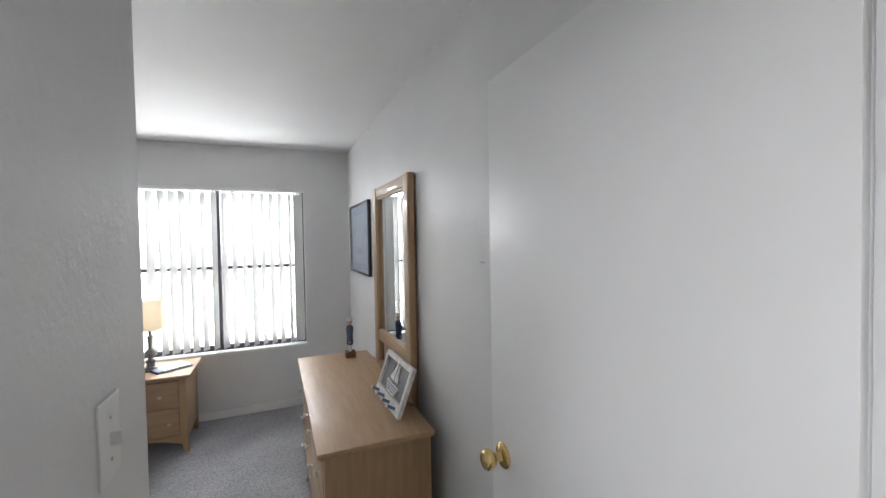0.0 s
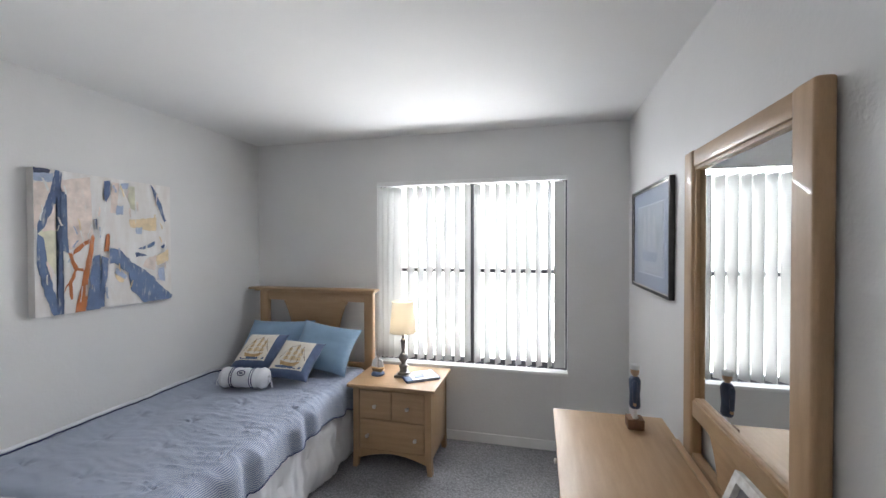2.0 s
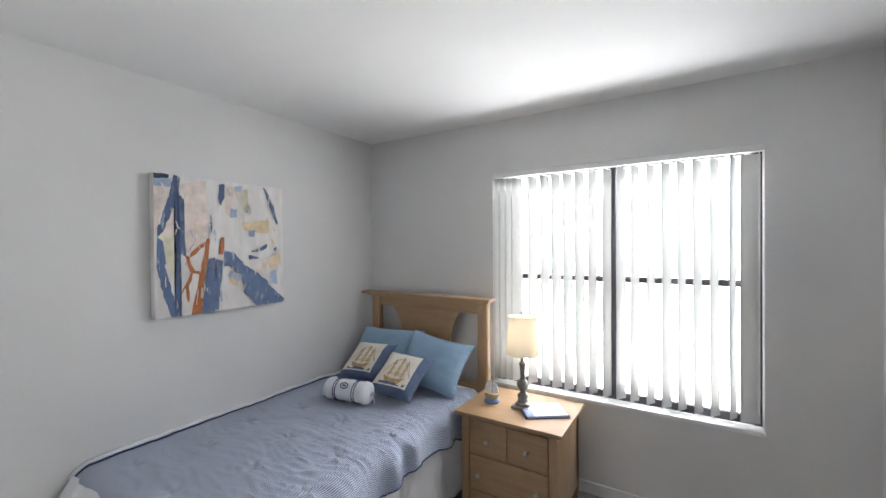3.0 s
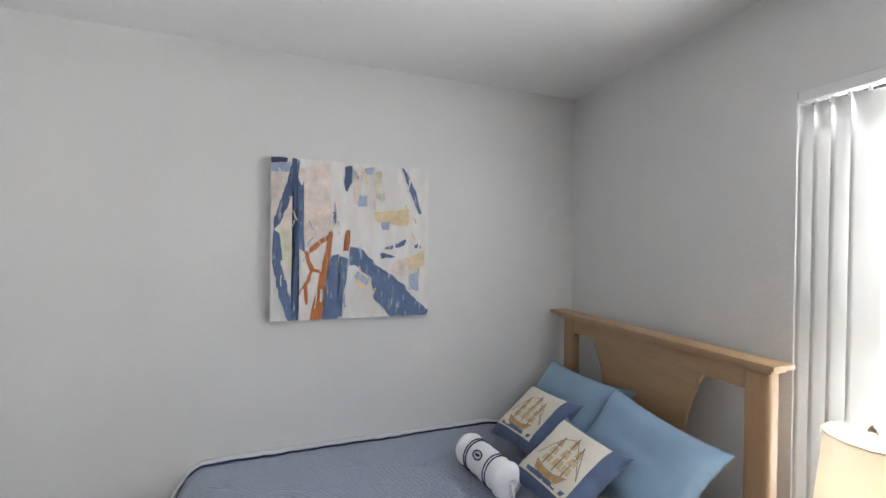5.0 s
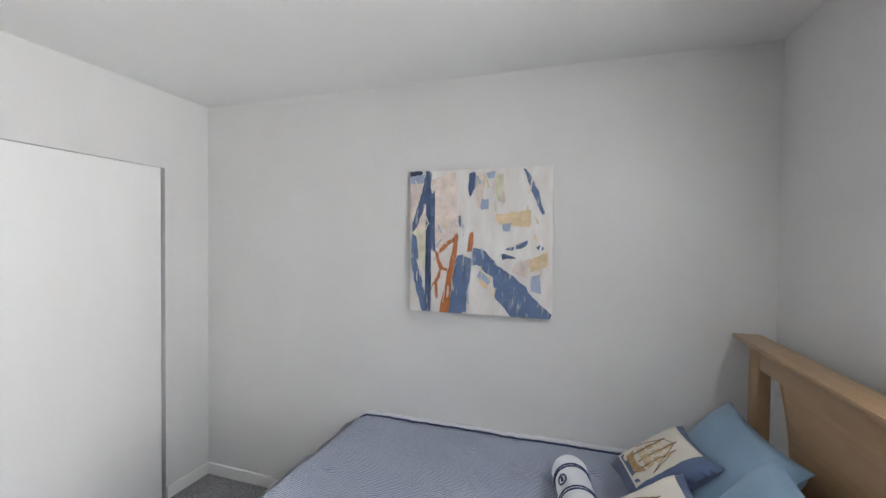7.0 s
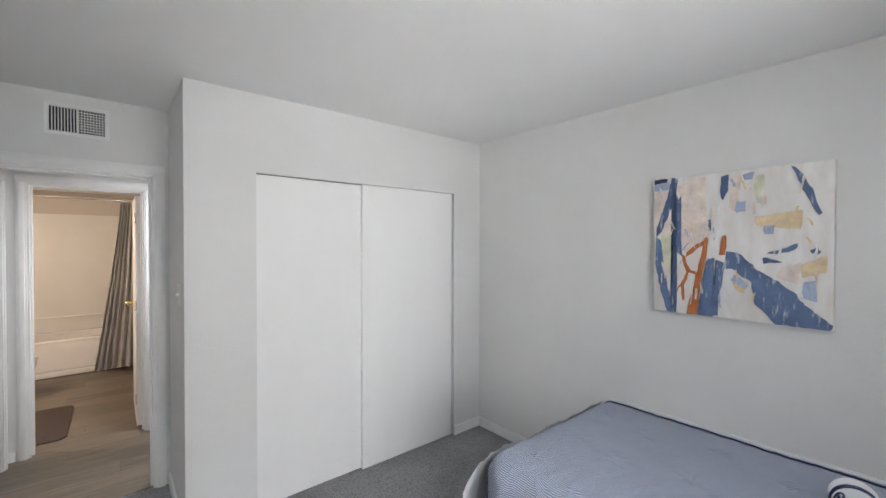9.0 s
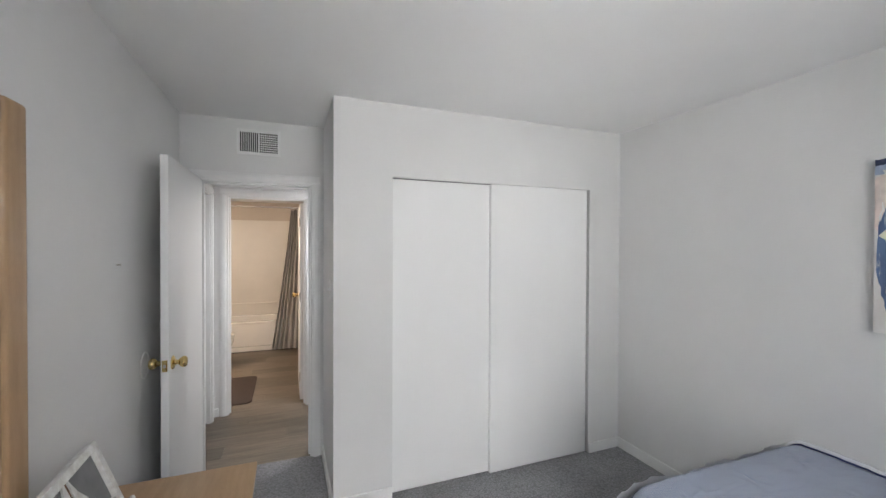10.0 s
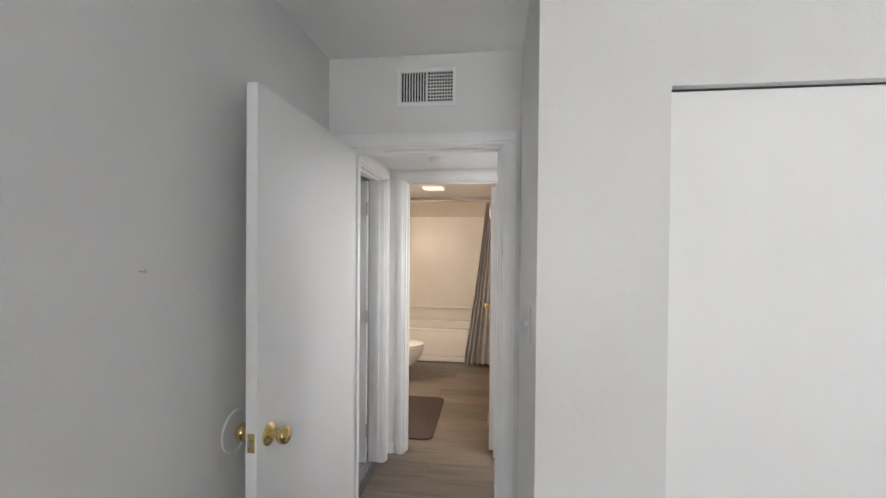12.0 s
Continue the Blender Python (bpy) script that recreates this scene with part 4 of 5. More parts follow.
def dresser_mirror():
    """Stands on the floor behind the dresser, close to the wall."""
    y0, y1, z0, z1, xa, xb = 3.478, 4.275, 0.62, 1.922, 1.952, 1.990
    root = thing("dresser_mirror", (xa + xb) / 2, (y0 + y1) / 2, 0, "tall maple framed mirror standing behind the dresser", "mirror")
    s = 0.088
    for a, b in ((y0, y0 + s), (y1 - s, y1)):
        part("upright", boxed(xa - 0.004, xb, a, b, 0.0, z1, 0.012, 3), MAPLE, root)
    part("top_rail", boxed(xa, xb - 0.004, y0 + s, y1 - s, z1 - 0.066, z1 - 0.004, 0.006), MAPLE_Y, root)
    part("middle_rail", boxed(xa, xb - 0.004, y0 + s, y1 - s, 0.892, 0.955, 0.006), MAPLE_Y, root)
    part("bottom_rail", boxed(xa, xb - 0.004, y0 + s, y1 - s, z0, 0.749, 0.006), MAPLE_Y, root)
    ym = (y0 + y1) / 2
    n = 10
    side = [(0.10 + 0.075 * (i / n) ** 1.8, 0.749 + 0.143 * i / n) for i in range(n + 1)]
    outline = [(ym + a, b) for a, b in side] + [(ym - a, b) for a, b in reversed(side)]
    part("splat", slab(bmesh.new(), outline, lambda u, v, k: Vector((xa + 0.008 + k * 0.016, u, v)), 1.0), MAPLE_Y, root)
    part("backing", boxed(xb - 0.008, xb - 0.003, y0 + s - 0.006, y1 - s + 0.006, 0.952, z1 - 0.064), BROWN, root)
    glass = material("silvered_mirror", (0.88, 0.90, 0.90), 0.015, 1.0, vary=0.005)
    part("mirror_glass", boxed(xb - 0.016, xb - 0.009, y0 + s - 0.003, y1 - s + 0.003, 0.953, z1 - 0.064), glass, root, "silver mirror glass", smooth=False)
    for a0, a1, b0, b1 in ((y0 + s - 0.002, y0 + s + 0.012, 0.954, z1 - 0.066), (y1 - s - 0.012, y1 - s + 0.002, 0.954, z1 - 0.066), (y0 + s + 0.012, y1 - s - 0.012, 0.954, 0.966), (y0 + s + 0.012, y1 - s - 0.012, z1 - 0.079, z1 - 0.066)):
        part("inner_bead", boxed(xa + 0.006, xb - 0.016, a0, a1, b0, b1, 0.003), MAPLE, root)


dresser_mirror()


def mirror_ledge():
    root = thing("wooden_ledge", 1.93, 3.845, 0.735, "narrow maple strip along the back of the dresser", "ledge")
    part("strip", boxed(1.915, 1.939, 3.40, 4.29, 0.735, 0.749, 0.004), MAPLE_Y, root)


mirror_ledge()


def sailor_figurine():
    """One plain mesh: turned shapes stacked on a wooden block."""
    x, y, z = 1.792, 4.395, 0.735
    bm = bmesh.new()

    def turned(profile, slot, dx=0.0, dy=0.0, sx=1.0, sy=1.0, steps=14):
        before = set(bm.faces)
        m = Matrix.Translation((x + dx, y + dy, z)) @ Matrix.Diagonal((sx, sy, 1, 1))
        lathe(bm, profile, m, steps)
        for f in set(bm.faces) - before:
            f.material_index = slot

    box(bm, x - 0.034, x + 0.034, y - 0.034, y + 0.034, z, z + 0.045, 0.003)
    for d in (-0.011, 0.011):
        turned([(0.010, 0.045), (0.013, 0.05), (0.009, 0.06), (0.010, 0.10)], 1, dy=d)
    turned([(0.024, 0.09), (0.028, 0.10), (0.025, 0.15), (0.029, 0.19), (0.030, 0.212), (0.020, 0.228), (0.010, 0.232)], 2, sx=0.85)
    for d in (-0.030, 0.030):
        turned([(0.004, 0.118), (0.009, 0.124), (0.0105, 0.17), (0.012, 0.208), (0.006, 0.218)], 2, dy=d, dx=-0.006)
        turned([(0.003, 0.105), (0.007, 0.110), (0.006, 0.119)], 3, dy=d, dx=-0.006)
    turned([(0.010, 0.228), (0.011, 0.234), (0.017, 0.243), (0.019, 0.255), (0.016, 0.268)], 3)
    turned([(0.0175, 0.262), (0.022, 0.266), (0.022, 0.272), (0.019, 0.282), (0.008, 0.286)], 4)
    ob = mesh_object("sailor_figurine", bm, [BROWN, WHITEPRINT, NAVYCOAT, SKIN, WHITEPRINT], True)
    tagged(ob, "small painted wooden sailor figurine in a navy coat", "figurine")


sailor_figurine()


def photo_frame():
    """An open white frame round a cut-out sailboat, with a peg rail, leaning back."""
    base, along = Vector((1.822, 3.465, 0.737)), Vector((-0.03, 1.0, 0.0)).normalized()
    lean = Vector((0.35, 0.0, 0.937)).normalized()
    out = lean.cross(along).normalized()
    if out.x > 0:
        out = -out
    root = thing("sailboat_frame", *base, "distressed white open frame with a sailboat and pegs", "picture frame")

    def at(u, v, k):
        return base + along * u + lean * v + out * k

    def bar(n, u0, u1, v0, v1, k0, k1, mat, label=""):
        part(n, slab(bmesh.new(), [(u0, v0), (u1, v0), (u1, v1), (u0, v1)], lambda u, v, k: at(u, v, k0 + k * (k1 - k0)), 1.0), mat, root, label)

    hw, hh, s = 0.196, 0.236, 0.024
    bar("rail", -hw, hw, hh - s, hh, 0, 0.02, WHITEWOOD)
    bar("rail", -hw, hw, 0, 0.055, 0, 0.02, WHITEWOOD)
    bar("stile", -hw, -hw + s, 0.055, hh - s, 0, 0.02, WHITEWOOD)
    bar("stile", hw - s, hw, 0.055, hh - s, 0, 0.02, WHITEWOOD)

    def shape(n, outline, mat, k0=0.006, k1=0.012):
        part(n, slab(bmesh.new(), outline, lambda u, v, k: at(u, v, k0 + (k1 - k0) * k), 1.0), mat, root)

    bar("photo_backing", -hw + s, hw - s, 0.055, hh - s, 0.001, 0.005, GREYPRINT, "dark grey photograph behind the sailboat")
    shape("sail", [(-0.005, 0.118), (-0.06, 0.124), (-0.03, 0.165), (-0.012, 0.215)], WHITEWOOD)
    shape("sail", [(0.004, 0.118), (0.065, 0.124), (0.035, 0.17), (0.008, 0.222)], WHITEWOOD)
    shape("sail", [(0.052, 0.14), (0.085, 0.128), (0.045, 0.20)], GREYPRINT)
    shape("hull", [(-0.085, 0.104), (0.095, 0.110), (0.06, 0.056), (-0.05, 0.056)], WHITEWOOD, 0.004, 0.014)
    for q in range(3):
        shape("hull_stripe", [(-0.07 + 0.01 * q, 0.096 - 0.013 * q), (0.08 - 0.012 * q, 0.100 - 0.013 * q), (0.076 - 0.012 * q, 0.095 - 0.013 * q), (-0.067 + 0.01 * q, 0.091 - 0.013 * q)], STEELBLUE, 0.014, 0.0155)
    part("mast", tube(bmesh.new(), [at(0, 0.10, 0.009), at(0, 0.228, 0.009)], 0.003, 6), BROWN, root)
    for q in range(4):
        u = -0.135 + 0.09 * q
        a, b = at(u, 0.026, 0.02), at(u, 0.034, 0.062)
        part("peg", tube(bmesh.new(), [a, a.lerp(b, 0.5), b], 0.0075, 10), STEELBLUE, root, "steel-blue wooden peg")
        part("peg_tip", tube(bmesh.new(), [b, b + (b - a).normalized() * 0.006], 0.0085, 10), WHITEWOOD, root)


photo_frame()


# ---- pictures on the walls ----
def framed_ship():
    y0, y1, z0, z1 = 4.55, 5.335, 1.288, 1.886
    root = thing("framed_picture", E, (y0 + y1) / 2, z0, "framed blue print of a tall ship on the wall", "picture")
    s = 0.016
    for n, a0, a1, b0, b1 in (("frame_side", y0, y0 + s, z0, z1), ("frame_side", y1 - s, y1, z0, z1), ("frame_top", y0 + s, y1 - s, z1 - s, z1), ("frame_foot", y0 + s, y1 - s, z0, z0 + s)):
        part(n, boxed(E - 0.028, E - 0.002, a0, a1, b0, b1, 0.003), PICFRAME, root)
    for a0, a1, b0, b1 in ((y0 + s, y0 + s + 0.006, z0 + s, z1 - s), (y1 - s - 0.006, y1 - s, z0 + s, z1 - s), (y0 + s + 0.006, y1 - s - 0.006, z1 - s - 0.006, z1 - s), (y0 + s + 0.006, y1 - s - 0.006, z0 + s, z0 + s + 0.006)):
        part("inner_lip", boxed(E - 0.025, E - 0.0216, a0, a1, b0, b1, 0.001), NICKEL, root, "silver inner lip")
    part("mat_board", boxed(E - 0.014, E - 0.004, y0 + s, y1 - s, z0 + s, z1 - s), MATBLUE, root, "blue-grey mat board")
    m = 0.13
    part("mat_bevel", boxed(E - 0.0155, E - 0.014, y0 + m - 0.006, y1 - m + 0.006, z0 + m - 0.036, z1 - m + 0.026), PRINTLINE, root)
    part("print", boxed(E - 0.017, E - 0.0155, y0 + m, y1 - m, z0 + m - 0.03, z1 - m + 0.02), MATPALE, root, "pale blue ship print")
    ym = (y0 + y1) / 2

    def shape(n, outline, mat=PRINTLINE):
        part(n, slab(bmesh.new(), outline, lambda u, v, k: Vector((E - 0.017 - 0.0008 * k, u, v)), 1.0), mat, root)

    hz = z0 + 0.20
    shape("printed_hull", [(ym - 0.17, hz + 0.02), (ym + 0.17, hz + 0.03), (ym + 0.13, hz - 0.03), (ym - 0.13, hz - 0.03)], MATBLUE)
    for my, h in ((-0.10, 0.20), (0.0, 0.25), (0.10, 0.21)):
        for q in range(3):
            w0, b0, b1 = 0.043 - 0.008 * q, hz + 0.05 + q * h / 3.2, hz + 0.05 + (q + 0.85) * h / 3.2
            shape("printed_sail", [(ym + my - w0, b0), (ym + my + w0, b0), (ym + my + w0 * 0.8, b1), (ym + my - w0 * 0.8, b1)], SAILTONE)
    for q in range(4):
        shape("printed_wave", [(ym - 0.22 + 0.02 * q, hz - 0.045 - 0.012 * q), (ym + 0.21 - 0.03 * q, hz - 0.043 - 0.012 * q), (ym + 0.2 - 0.03 * q, hz - 0.048 - 0.012 * q), (ym - 0.2, hz - 0.05 - 0.012 * q)], SAILTONE)
    glass = part("glazing", boxed(E - 0.0215, E - 0.0195, y0 + s, y1 - s, z0 + s, z1 - s), PANE, root, "clear picture glass", smooth=False)
    glass.visible_shadow = False


framed_ship()


def paint(name, colour, worn=0.25, streak=(14, 3)):
    """Brushed paint: broken along the stroke so that the ground shows through."""
    m = material(name, colour, 0.6, vary=0.18, scale=18.0, bump=0.4, bump_scale=120.0)
    n, l = m.node_tree.nodes, m.node_tree.links
    b = n["Principled BSDF"]
    src = b.inputs["Base Color"].links[0].from_socket
    co, mp, t = n.new("ShaderNodeTexCoord"), n.new("ShaderNodeMapping"), n.new("ShaderNodeTexNoise")
    mp.inputs["Scale"].default_value = (1, streak[0], streak[1])
    t.inputs["Scale"].default_value, t.inputs["Detail"].default_value, t.inputs["Roughness"].default_value = 3.0, 8.0, 0.7
    l.new(co.outputs["Object"], mp.inputs[0])
    l.new(mp.outputs[0], t.inputs["Vector"])
    mr = n.new("ShaderNodeMapRange")
    mr.inputs[1].default_value, mr.inputs[2].default_value = 0.56, 0.70
    mr.inputs[4].default_value = min(1.0, worn * 2.2)
    l.new(t.outputs[0], mr.inputs[0])
    mix = n.new("ShaderNodeMix")
    mix.data_type = "RGBA"
    mix.inputs[7].default_value = (0.78, 0.76, 0.73, 1)
    l.new(mr.outputs[0], mix.inputs[0])
    l.new(src, mix.inputs[6])
    l.new(mix.outputs[2], b.inputs["Base Color"])
    return m


def abstract_painting():
    y0, wy, z1, hz = 3.882, 0.744, 1.948, 0.746
    root = thing("abstract_painting", W, y0 + wy / 2, z1 - hz, "square abstract canvas in blue, white, orange and sand", "painting")
    ground = material("brushed_white_ground", (0.86, 0.85, 0.84), 0.6, second=(0.75, 0.71, 0.68), scale=9.0, bump=0.5, bump_scale=60.0, stretch=(1, 2.5, 0.8))
    face = W + 0.05
    part("canvas", boxed(W + 0.002, face, y0, y0 + wy, z1 - hz, z1, 0.003), ground, root)
    blue, deep, ink = paint("blue_paint", (0.115, 0.175, 0.32), 0.46), paint("deep_blue_paint", (0.075, 0.12, 0.24), 0.36), paint("ink_blue_paint", (0.03, 0.04, 0.09), 0.2)
    rust, sand, blush, sky_, greens = paint("rust_paint", (0.50, 0.16, 0.045), 0.12), paint("sand_paint", (0.77, 0.62, 0.40), 0.55), paint("blush_paint", (0.79, 0.68, 0.62), 0.6), paint("grey_blue_paint", (0.38, 0.45, 0.60), 0.6), paint("pale_olive_paint", (0.72, 0.70, 0.55), 0.4)
    count = [0]

    def area(mat, *uv):
        """A brushed patch: corners in the canvas's unit square, with ragged edges."""
        count[0] += 1
        pts = [Vector((uv[i], uv[i + 1], 0)) for i in range(0, len(uv), 2)]
        line = []
        for a, b in zip(pts, pts[1:] + pts[:1]):
            steps = max(2, int((b - a).length / 0.018))
            for i in range(steps):
                p = a.lerp(b, i / steps)
                j = 0.011 * noise.noise(Vector((p.x * 26, p.y * 26, count[0])))
                k = 0.011 * noise.noise(Vector((p.x * 26, p.y * 26, count[0] + 50)))
                line.append((min(1, max(0, p.x + j)), min(1, max(0, p.y + k))))
        lift = 0.0006 + 0.00018 * count[0]
        bm = bmesh.new()
        f = bm.faces.new([bm.verts.new((face + lift, y0 + wy * u, z1 - hz * v)) for u, v in line])
        bmesh.ops.triangulate(bm, faces=[f])
        if bm.faces and sum((q.normal.x for q in bm.faces), 0.0) < 0:
            bmesh.ops.reverse_faces(bm, faces=bm.faces)
        part("brush_stroke", bm, mat, root, smooth=False)

    area(blush, 0.0, 0.10, 0.34, 0.02, 0.36, 0.50, 0.20, 0.55, 0.0, 0.40)
    area(greens, 0.02, 0.42, 0.13, 0.42, 0.12, 0.72, 0.06, 0.60)
    area(blush, 0.50, 0.03, 0.55, 0.03, 0.53, 0.27, 0.48, 0.27)
    area(sand, 0.62, 0.32, 0.86, 0.28, 0.86, 0.40, 0.80, 0.40, 0.64, 0.37)
    area(sand, 0.85, 0.62, 0.97, 0.56, 0.97, 0.66, 0.86, 0.70)
    area(blush, 0.76, 0.64, 0.86, 0.60, 0.84, 0.74, 0.74, 0.70)
    area(greens, 0.62, 0.06, 0.67, 0.04, 0.68, 0.24, 0.63, 0.22)
    area(sand, 0.50, 0.72, 0.60, 0.74, 0.57, 0.82, 0.52, 0.80)
    area(ink, 0.0, 0.0, 0.10, 0.0, 0.09, 0.04, 0.0, 0.05)
    area(sky_, 0.0, 0.04, 0.11, 0.03, 0.11, 0.085, 0.0, 0.09)
    area(deep, 0.125, 0.0, 0.165, 0.01, 0.15, 0.16, 0.05, 0.40, 0.015, 0.45, 0.02, 0.38, 0.10, 0.12)
    area(blue, 0.015, 0.44, 0.05, 0.46, 0.07, 0.66, 0.13, 0.93, 0.16, 1.0, 0.10, 1.0, 0.05, 0.84, 0.01, 0.62)
    area(deep, 0.13, 0.10, 0.155, 0.12, 0.16, 0.55, 0.16, 1.0, 0.12, 0.98, 0.13, 0.55)
    area(blue, 0.155, 0.14, 0.185, 0.15, 0.19, 0.50, 0.20, 0.58, 0.16, 0.56)
    area(rust, 0.34, 0.45, 0.37, 0.45, 0.35, 0.60, 0.325, 0.72, 0.30, 1.0, 0.23, 1.0, 0.29, 0.72)
    area(rust, 0.22, 0.56, 0.36, 0.44, 0.36, 0.475, 0.22, 0.59)
    area(rust, 0.19, 0.57, 0.21, 0.57, 0.25, 0.68, 0.29, 0.69, 0.29, 0.71, 0.23, 0.70)
    area(rust, 0.235, 0.68, 0.25, 0.69, 0.21, 0.80, 0.22, 0.90, 0.205, 0.91, 0.19, 0.80, 0.16, 0.86, 0.17, 0.83)
    area(rust, 0.45, 0.44, 0.47, 0.44, 0.465, 0.57, 0.43, 0.57)
    area(blue, 0.36, 0.60, 0.40, 0.59, 0.40, 1.0, 0.30, 1.0, 0.33, 0.74)
    area(blue, 0.415, 0.60, 0.46, 0.62, 0.44, 0.80, 0.42, 0.98, 0.395, 0.98)
    area(blue, 0.47, 0.54, 0.55, 0.56, 0.64, 0.66, 0.78, 0.75, 0.92, 0.90, 1.0, 0.97, 0.99, 1.0, 0.74, 1.0, 0.63, 0.88, 0.61, 0.74, 0.50, 0.66, 0.46, 0.66)
    area(deep, 0.44, 0.03, 0.48, 0.02, 0.475, 0.13, 0.455, 0.19, 0.43, 0.14)
    area(sky_, 0.53, 0.21, 0.575, 0.21, 0.57, 0.275, 0.525, 0.28)
    area(sky_, 0.56, 0.03, 0.62, 0.02, 0.61, 0.07, 0.57, 0.07)
    area(blue, 0.81, 0.01, 0.83, 0.02, 0.90, 0.16, 0.945, 0.31, 0.93, 0.32, 0.87, 0.18)
    area(blue, 0.69, 0.55, 0.84, 0.49, 0.83, 0.53, 0.74, 0.56)
    area(deep, 0.665, 0.58, 0.71, 0.58, 0.77, 0.61, 0.67, 0.615)
    area(blue, 0.90, 0.53, 0.93, 0.505, 0.95, 0.53, 0.93, 0.555, 0.905, 0.55)
    area(sky_, 0.87, 0.72, 0.92, 0.71, 0.93, 0.84, 0.86, 0.82)
    area(sky_, 0.67, 0.38, 0.73, 0.37, 0.72, 0.43, 0.68, 0.43)
    area(deep, 0.365, 0.32, 0.38, 0.32, 0.375, 0.40, 0.36, 0.40)
    area(sky_, 0.52, 0.70, 0.60, 0.76, 0.58, 0.79, 0.50, 0.74)
    rng = random.Random(12)
    pale = paint("dry_white_paint", (0.80, 0.79, 0.77), 0.5)
    for k in range(46):
        u, v, h, lean_ = rng.uniform(0.03, 0.95), rng.uniform(0.03, 0.86), rng.uniform(0.03, 0.12), rng.uniform(-0.03, 0.03)
        q = rng.uniform(0.004, 0.014)
        area((pale, pale, sky_, blush, pale, sand)[k % 6], u, v, u + q, v, u + q + lean_, v + h, u + lean_, v + h)


abstract_painting()


# ---- fittings ----
def air_vent():
    x0, x1, z0, z1 = 1.400, 1.640, 2.218, 2.354
    root = thing("air_vent", (x0 + x1) / 2, D, z0, "white metal air vent grille above the door", "vent")
    # black sheet in place of the shade inside the duct
    part("backing", boxed(x0 - 0.012, x1 + 0.012, D + 0.001, D + 0.004, z0 - 0.012, z1 + 0.012), BLACK, root)
    for n, a0, a1, b0, b1 in (("frame_side", x0 - 0.02, x0, z0 - 0.02, z1 + 0.02), ("frame_side", x1, x1 + 0.02, z0 - 0.02, z1 + 0.02), ("frame_top", x0, x1, z1, z1 + 0.02), ("frame_foot", x0, x1, z0 - 0.02, z0), ("divider", 1.516, 1.526, z0, z1)):
        part(n, boxed(a0, a1, D + 0.004, D + 0.012, b0, b1, 0.002), TRIM, root)
    for k in range(8):
        x = 1.534 + k * 0.0132
        part("slat", boxed(x, x + 0.0045, D + 0.005, D + 0.010, z0, z1), TRIM, root)
        x = x0 + 0.009 + k * 0.0132
        part("slat", boxed(x, x + 0.0035, D + 0.005, D + 0.008, z0, z1), TRIM, root)
    for k in range(8):
        z = z0 + 0.010 + k * 0.0155
        part("cross_slat", boxed(x0, 1.516, D + 0.008, D + 0.011, z, z + 0.0045), TRIM, root)
    part("lever", boxed(x1 + 0.006, x1 + 0.012, D + 0.012, D + 0.020, z0 + 0.02, z0 + 0.045, 0.001), TRIM, root)


air_vent()


def light_switch():
    root = thing("light_switch", RX, 2.225, 1.292, "white toggle light switch plate", "light switch")
    part("plate", boxed(RX, RX + 0.005, 2.187, 2.263, 1.232, 1.352, 0.003), PLASTIC, root)
    part("toggle", boxed(RX + 0.004, RX + 0.019, 2.220, 2.230, 1.284, 1.302, 0.002), PLASTIC, root)
    for z in (1.262, 1.322):
        part("screw", lathe(bmesh.new(), [(0.003, 0), (0.0025, 0.001)], pose(RX + 0.005, 2.225, z, 0, 90, 0), 10), NICKEL, root)


light_switch()


def wall_bumper():
    root = thing("door_bumper", E, 2.425, 0.968, "round white wall guard behind the door knob", "door stop")
    part("disc", lathe(bmesh.new(), [(0.062, 0), (0.060, 0.003), (0.05, 0.004)], pose(E, 2.425, 0.968, 0, -90, 0), 40), WALL, root)
    part("rim", tube(bmesh.new(), [(E - 0.003, 2.425 + 0.062 * math.cos(2 * math.pi * i / 40), 0.968 + 0.062 * math.sin(2 * math.pi * i / 40)) for i in range(41)], 0.0035, 8), PLASTIC, root)


wall_bumper()


def wall_nail():
    root = thing("wall_nail", E, 2.762, 1.485, "small bent nail in the grey painted wall", "nail")
    part("shank", tube(bmesh.new(), [(E, 2.762, 1.485), (E - 0.014, 2.762, 1.4854)], 0.002, 8), NICKEL, root)
    part("head", lathe(bmesh.new(), [(0.004, 0), (0.0045, 0.0015)], pose(E - 0.014, 2.762, 1.4854, 0, -90, 0), 10), NICKEL, root)


wall_nail()


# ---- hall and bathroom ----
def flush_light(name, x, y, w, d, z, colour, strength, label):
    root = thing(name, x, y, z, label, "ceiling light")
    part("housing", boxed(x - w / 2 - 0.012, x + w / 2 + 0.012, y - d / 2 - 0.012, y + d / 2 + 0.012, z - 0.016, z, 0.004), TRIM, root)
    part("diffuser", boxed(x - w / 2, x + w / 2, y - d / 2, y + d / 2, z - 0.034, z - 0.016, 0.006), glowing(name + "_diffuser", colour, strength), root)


flush_light("bath_ceiling_light", 1.93, -1.30, 0.24, 0.16, BATHZ, (1.0, 0.80, 0.58), 0.45, "small square bathroom ceiling light, lit")
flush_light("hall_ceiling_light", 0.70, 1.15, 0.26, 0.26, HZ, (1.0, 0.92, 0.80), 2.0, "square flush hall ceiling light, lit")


def smoke_detector():
    root = thing("smoke_detector", 1.56, 1.06, HZ, "round white smoke detector on the hall ceiling", "smoke detector")
    part("body", lathe(bmesh.new(), [(0.058, 0), (0.058, -0.012), (0.050, -0.024), (0.02, -0.03)], pose(1.56, 1.06, HZ)), PLASTIC, root)


smoke_detector()


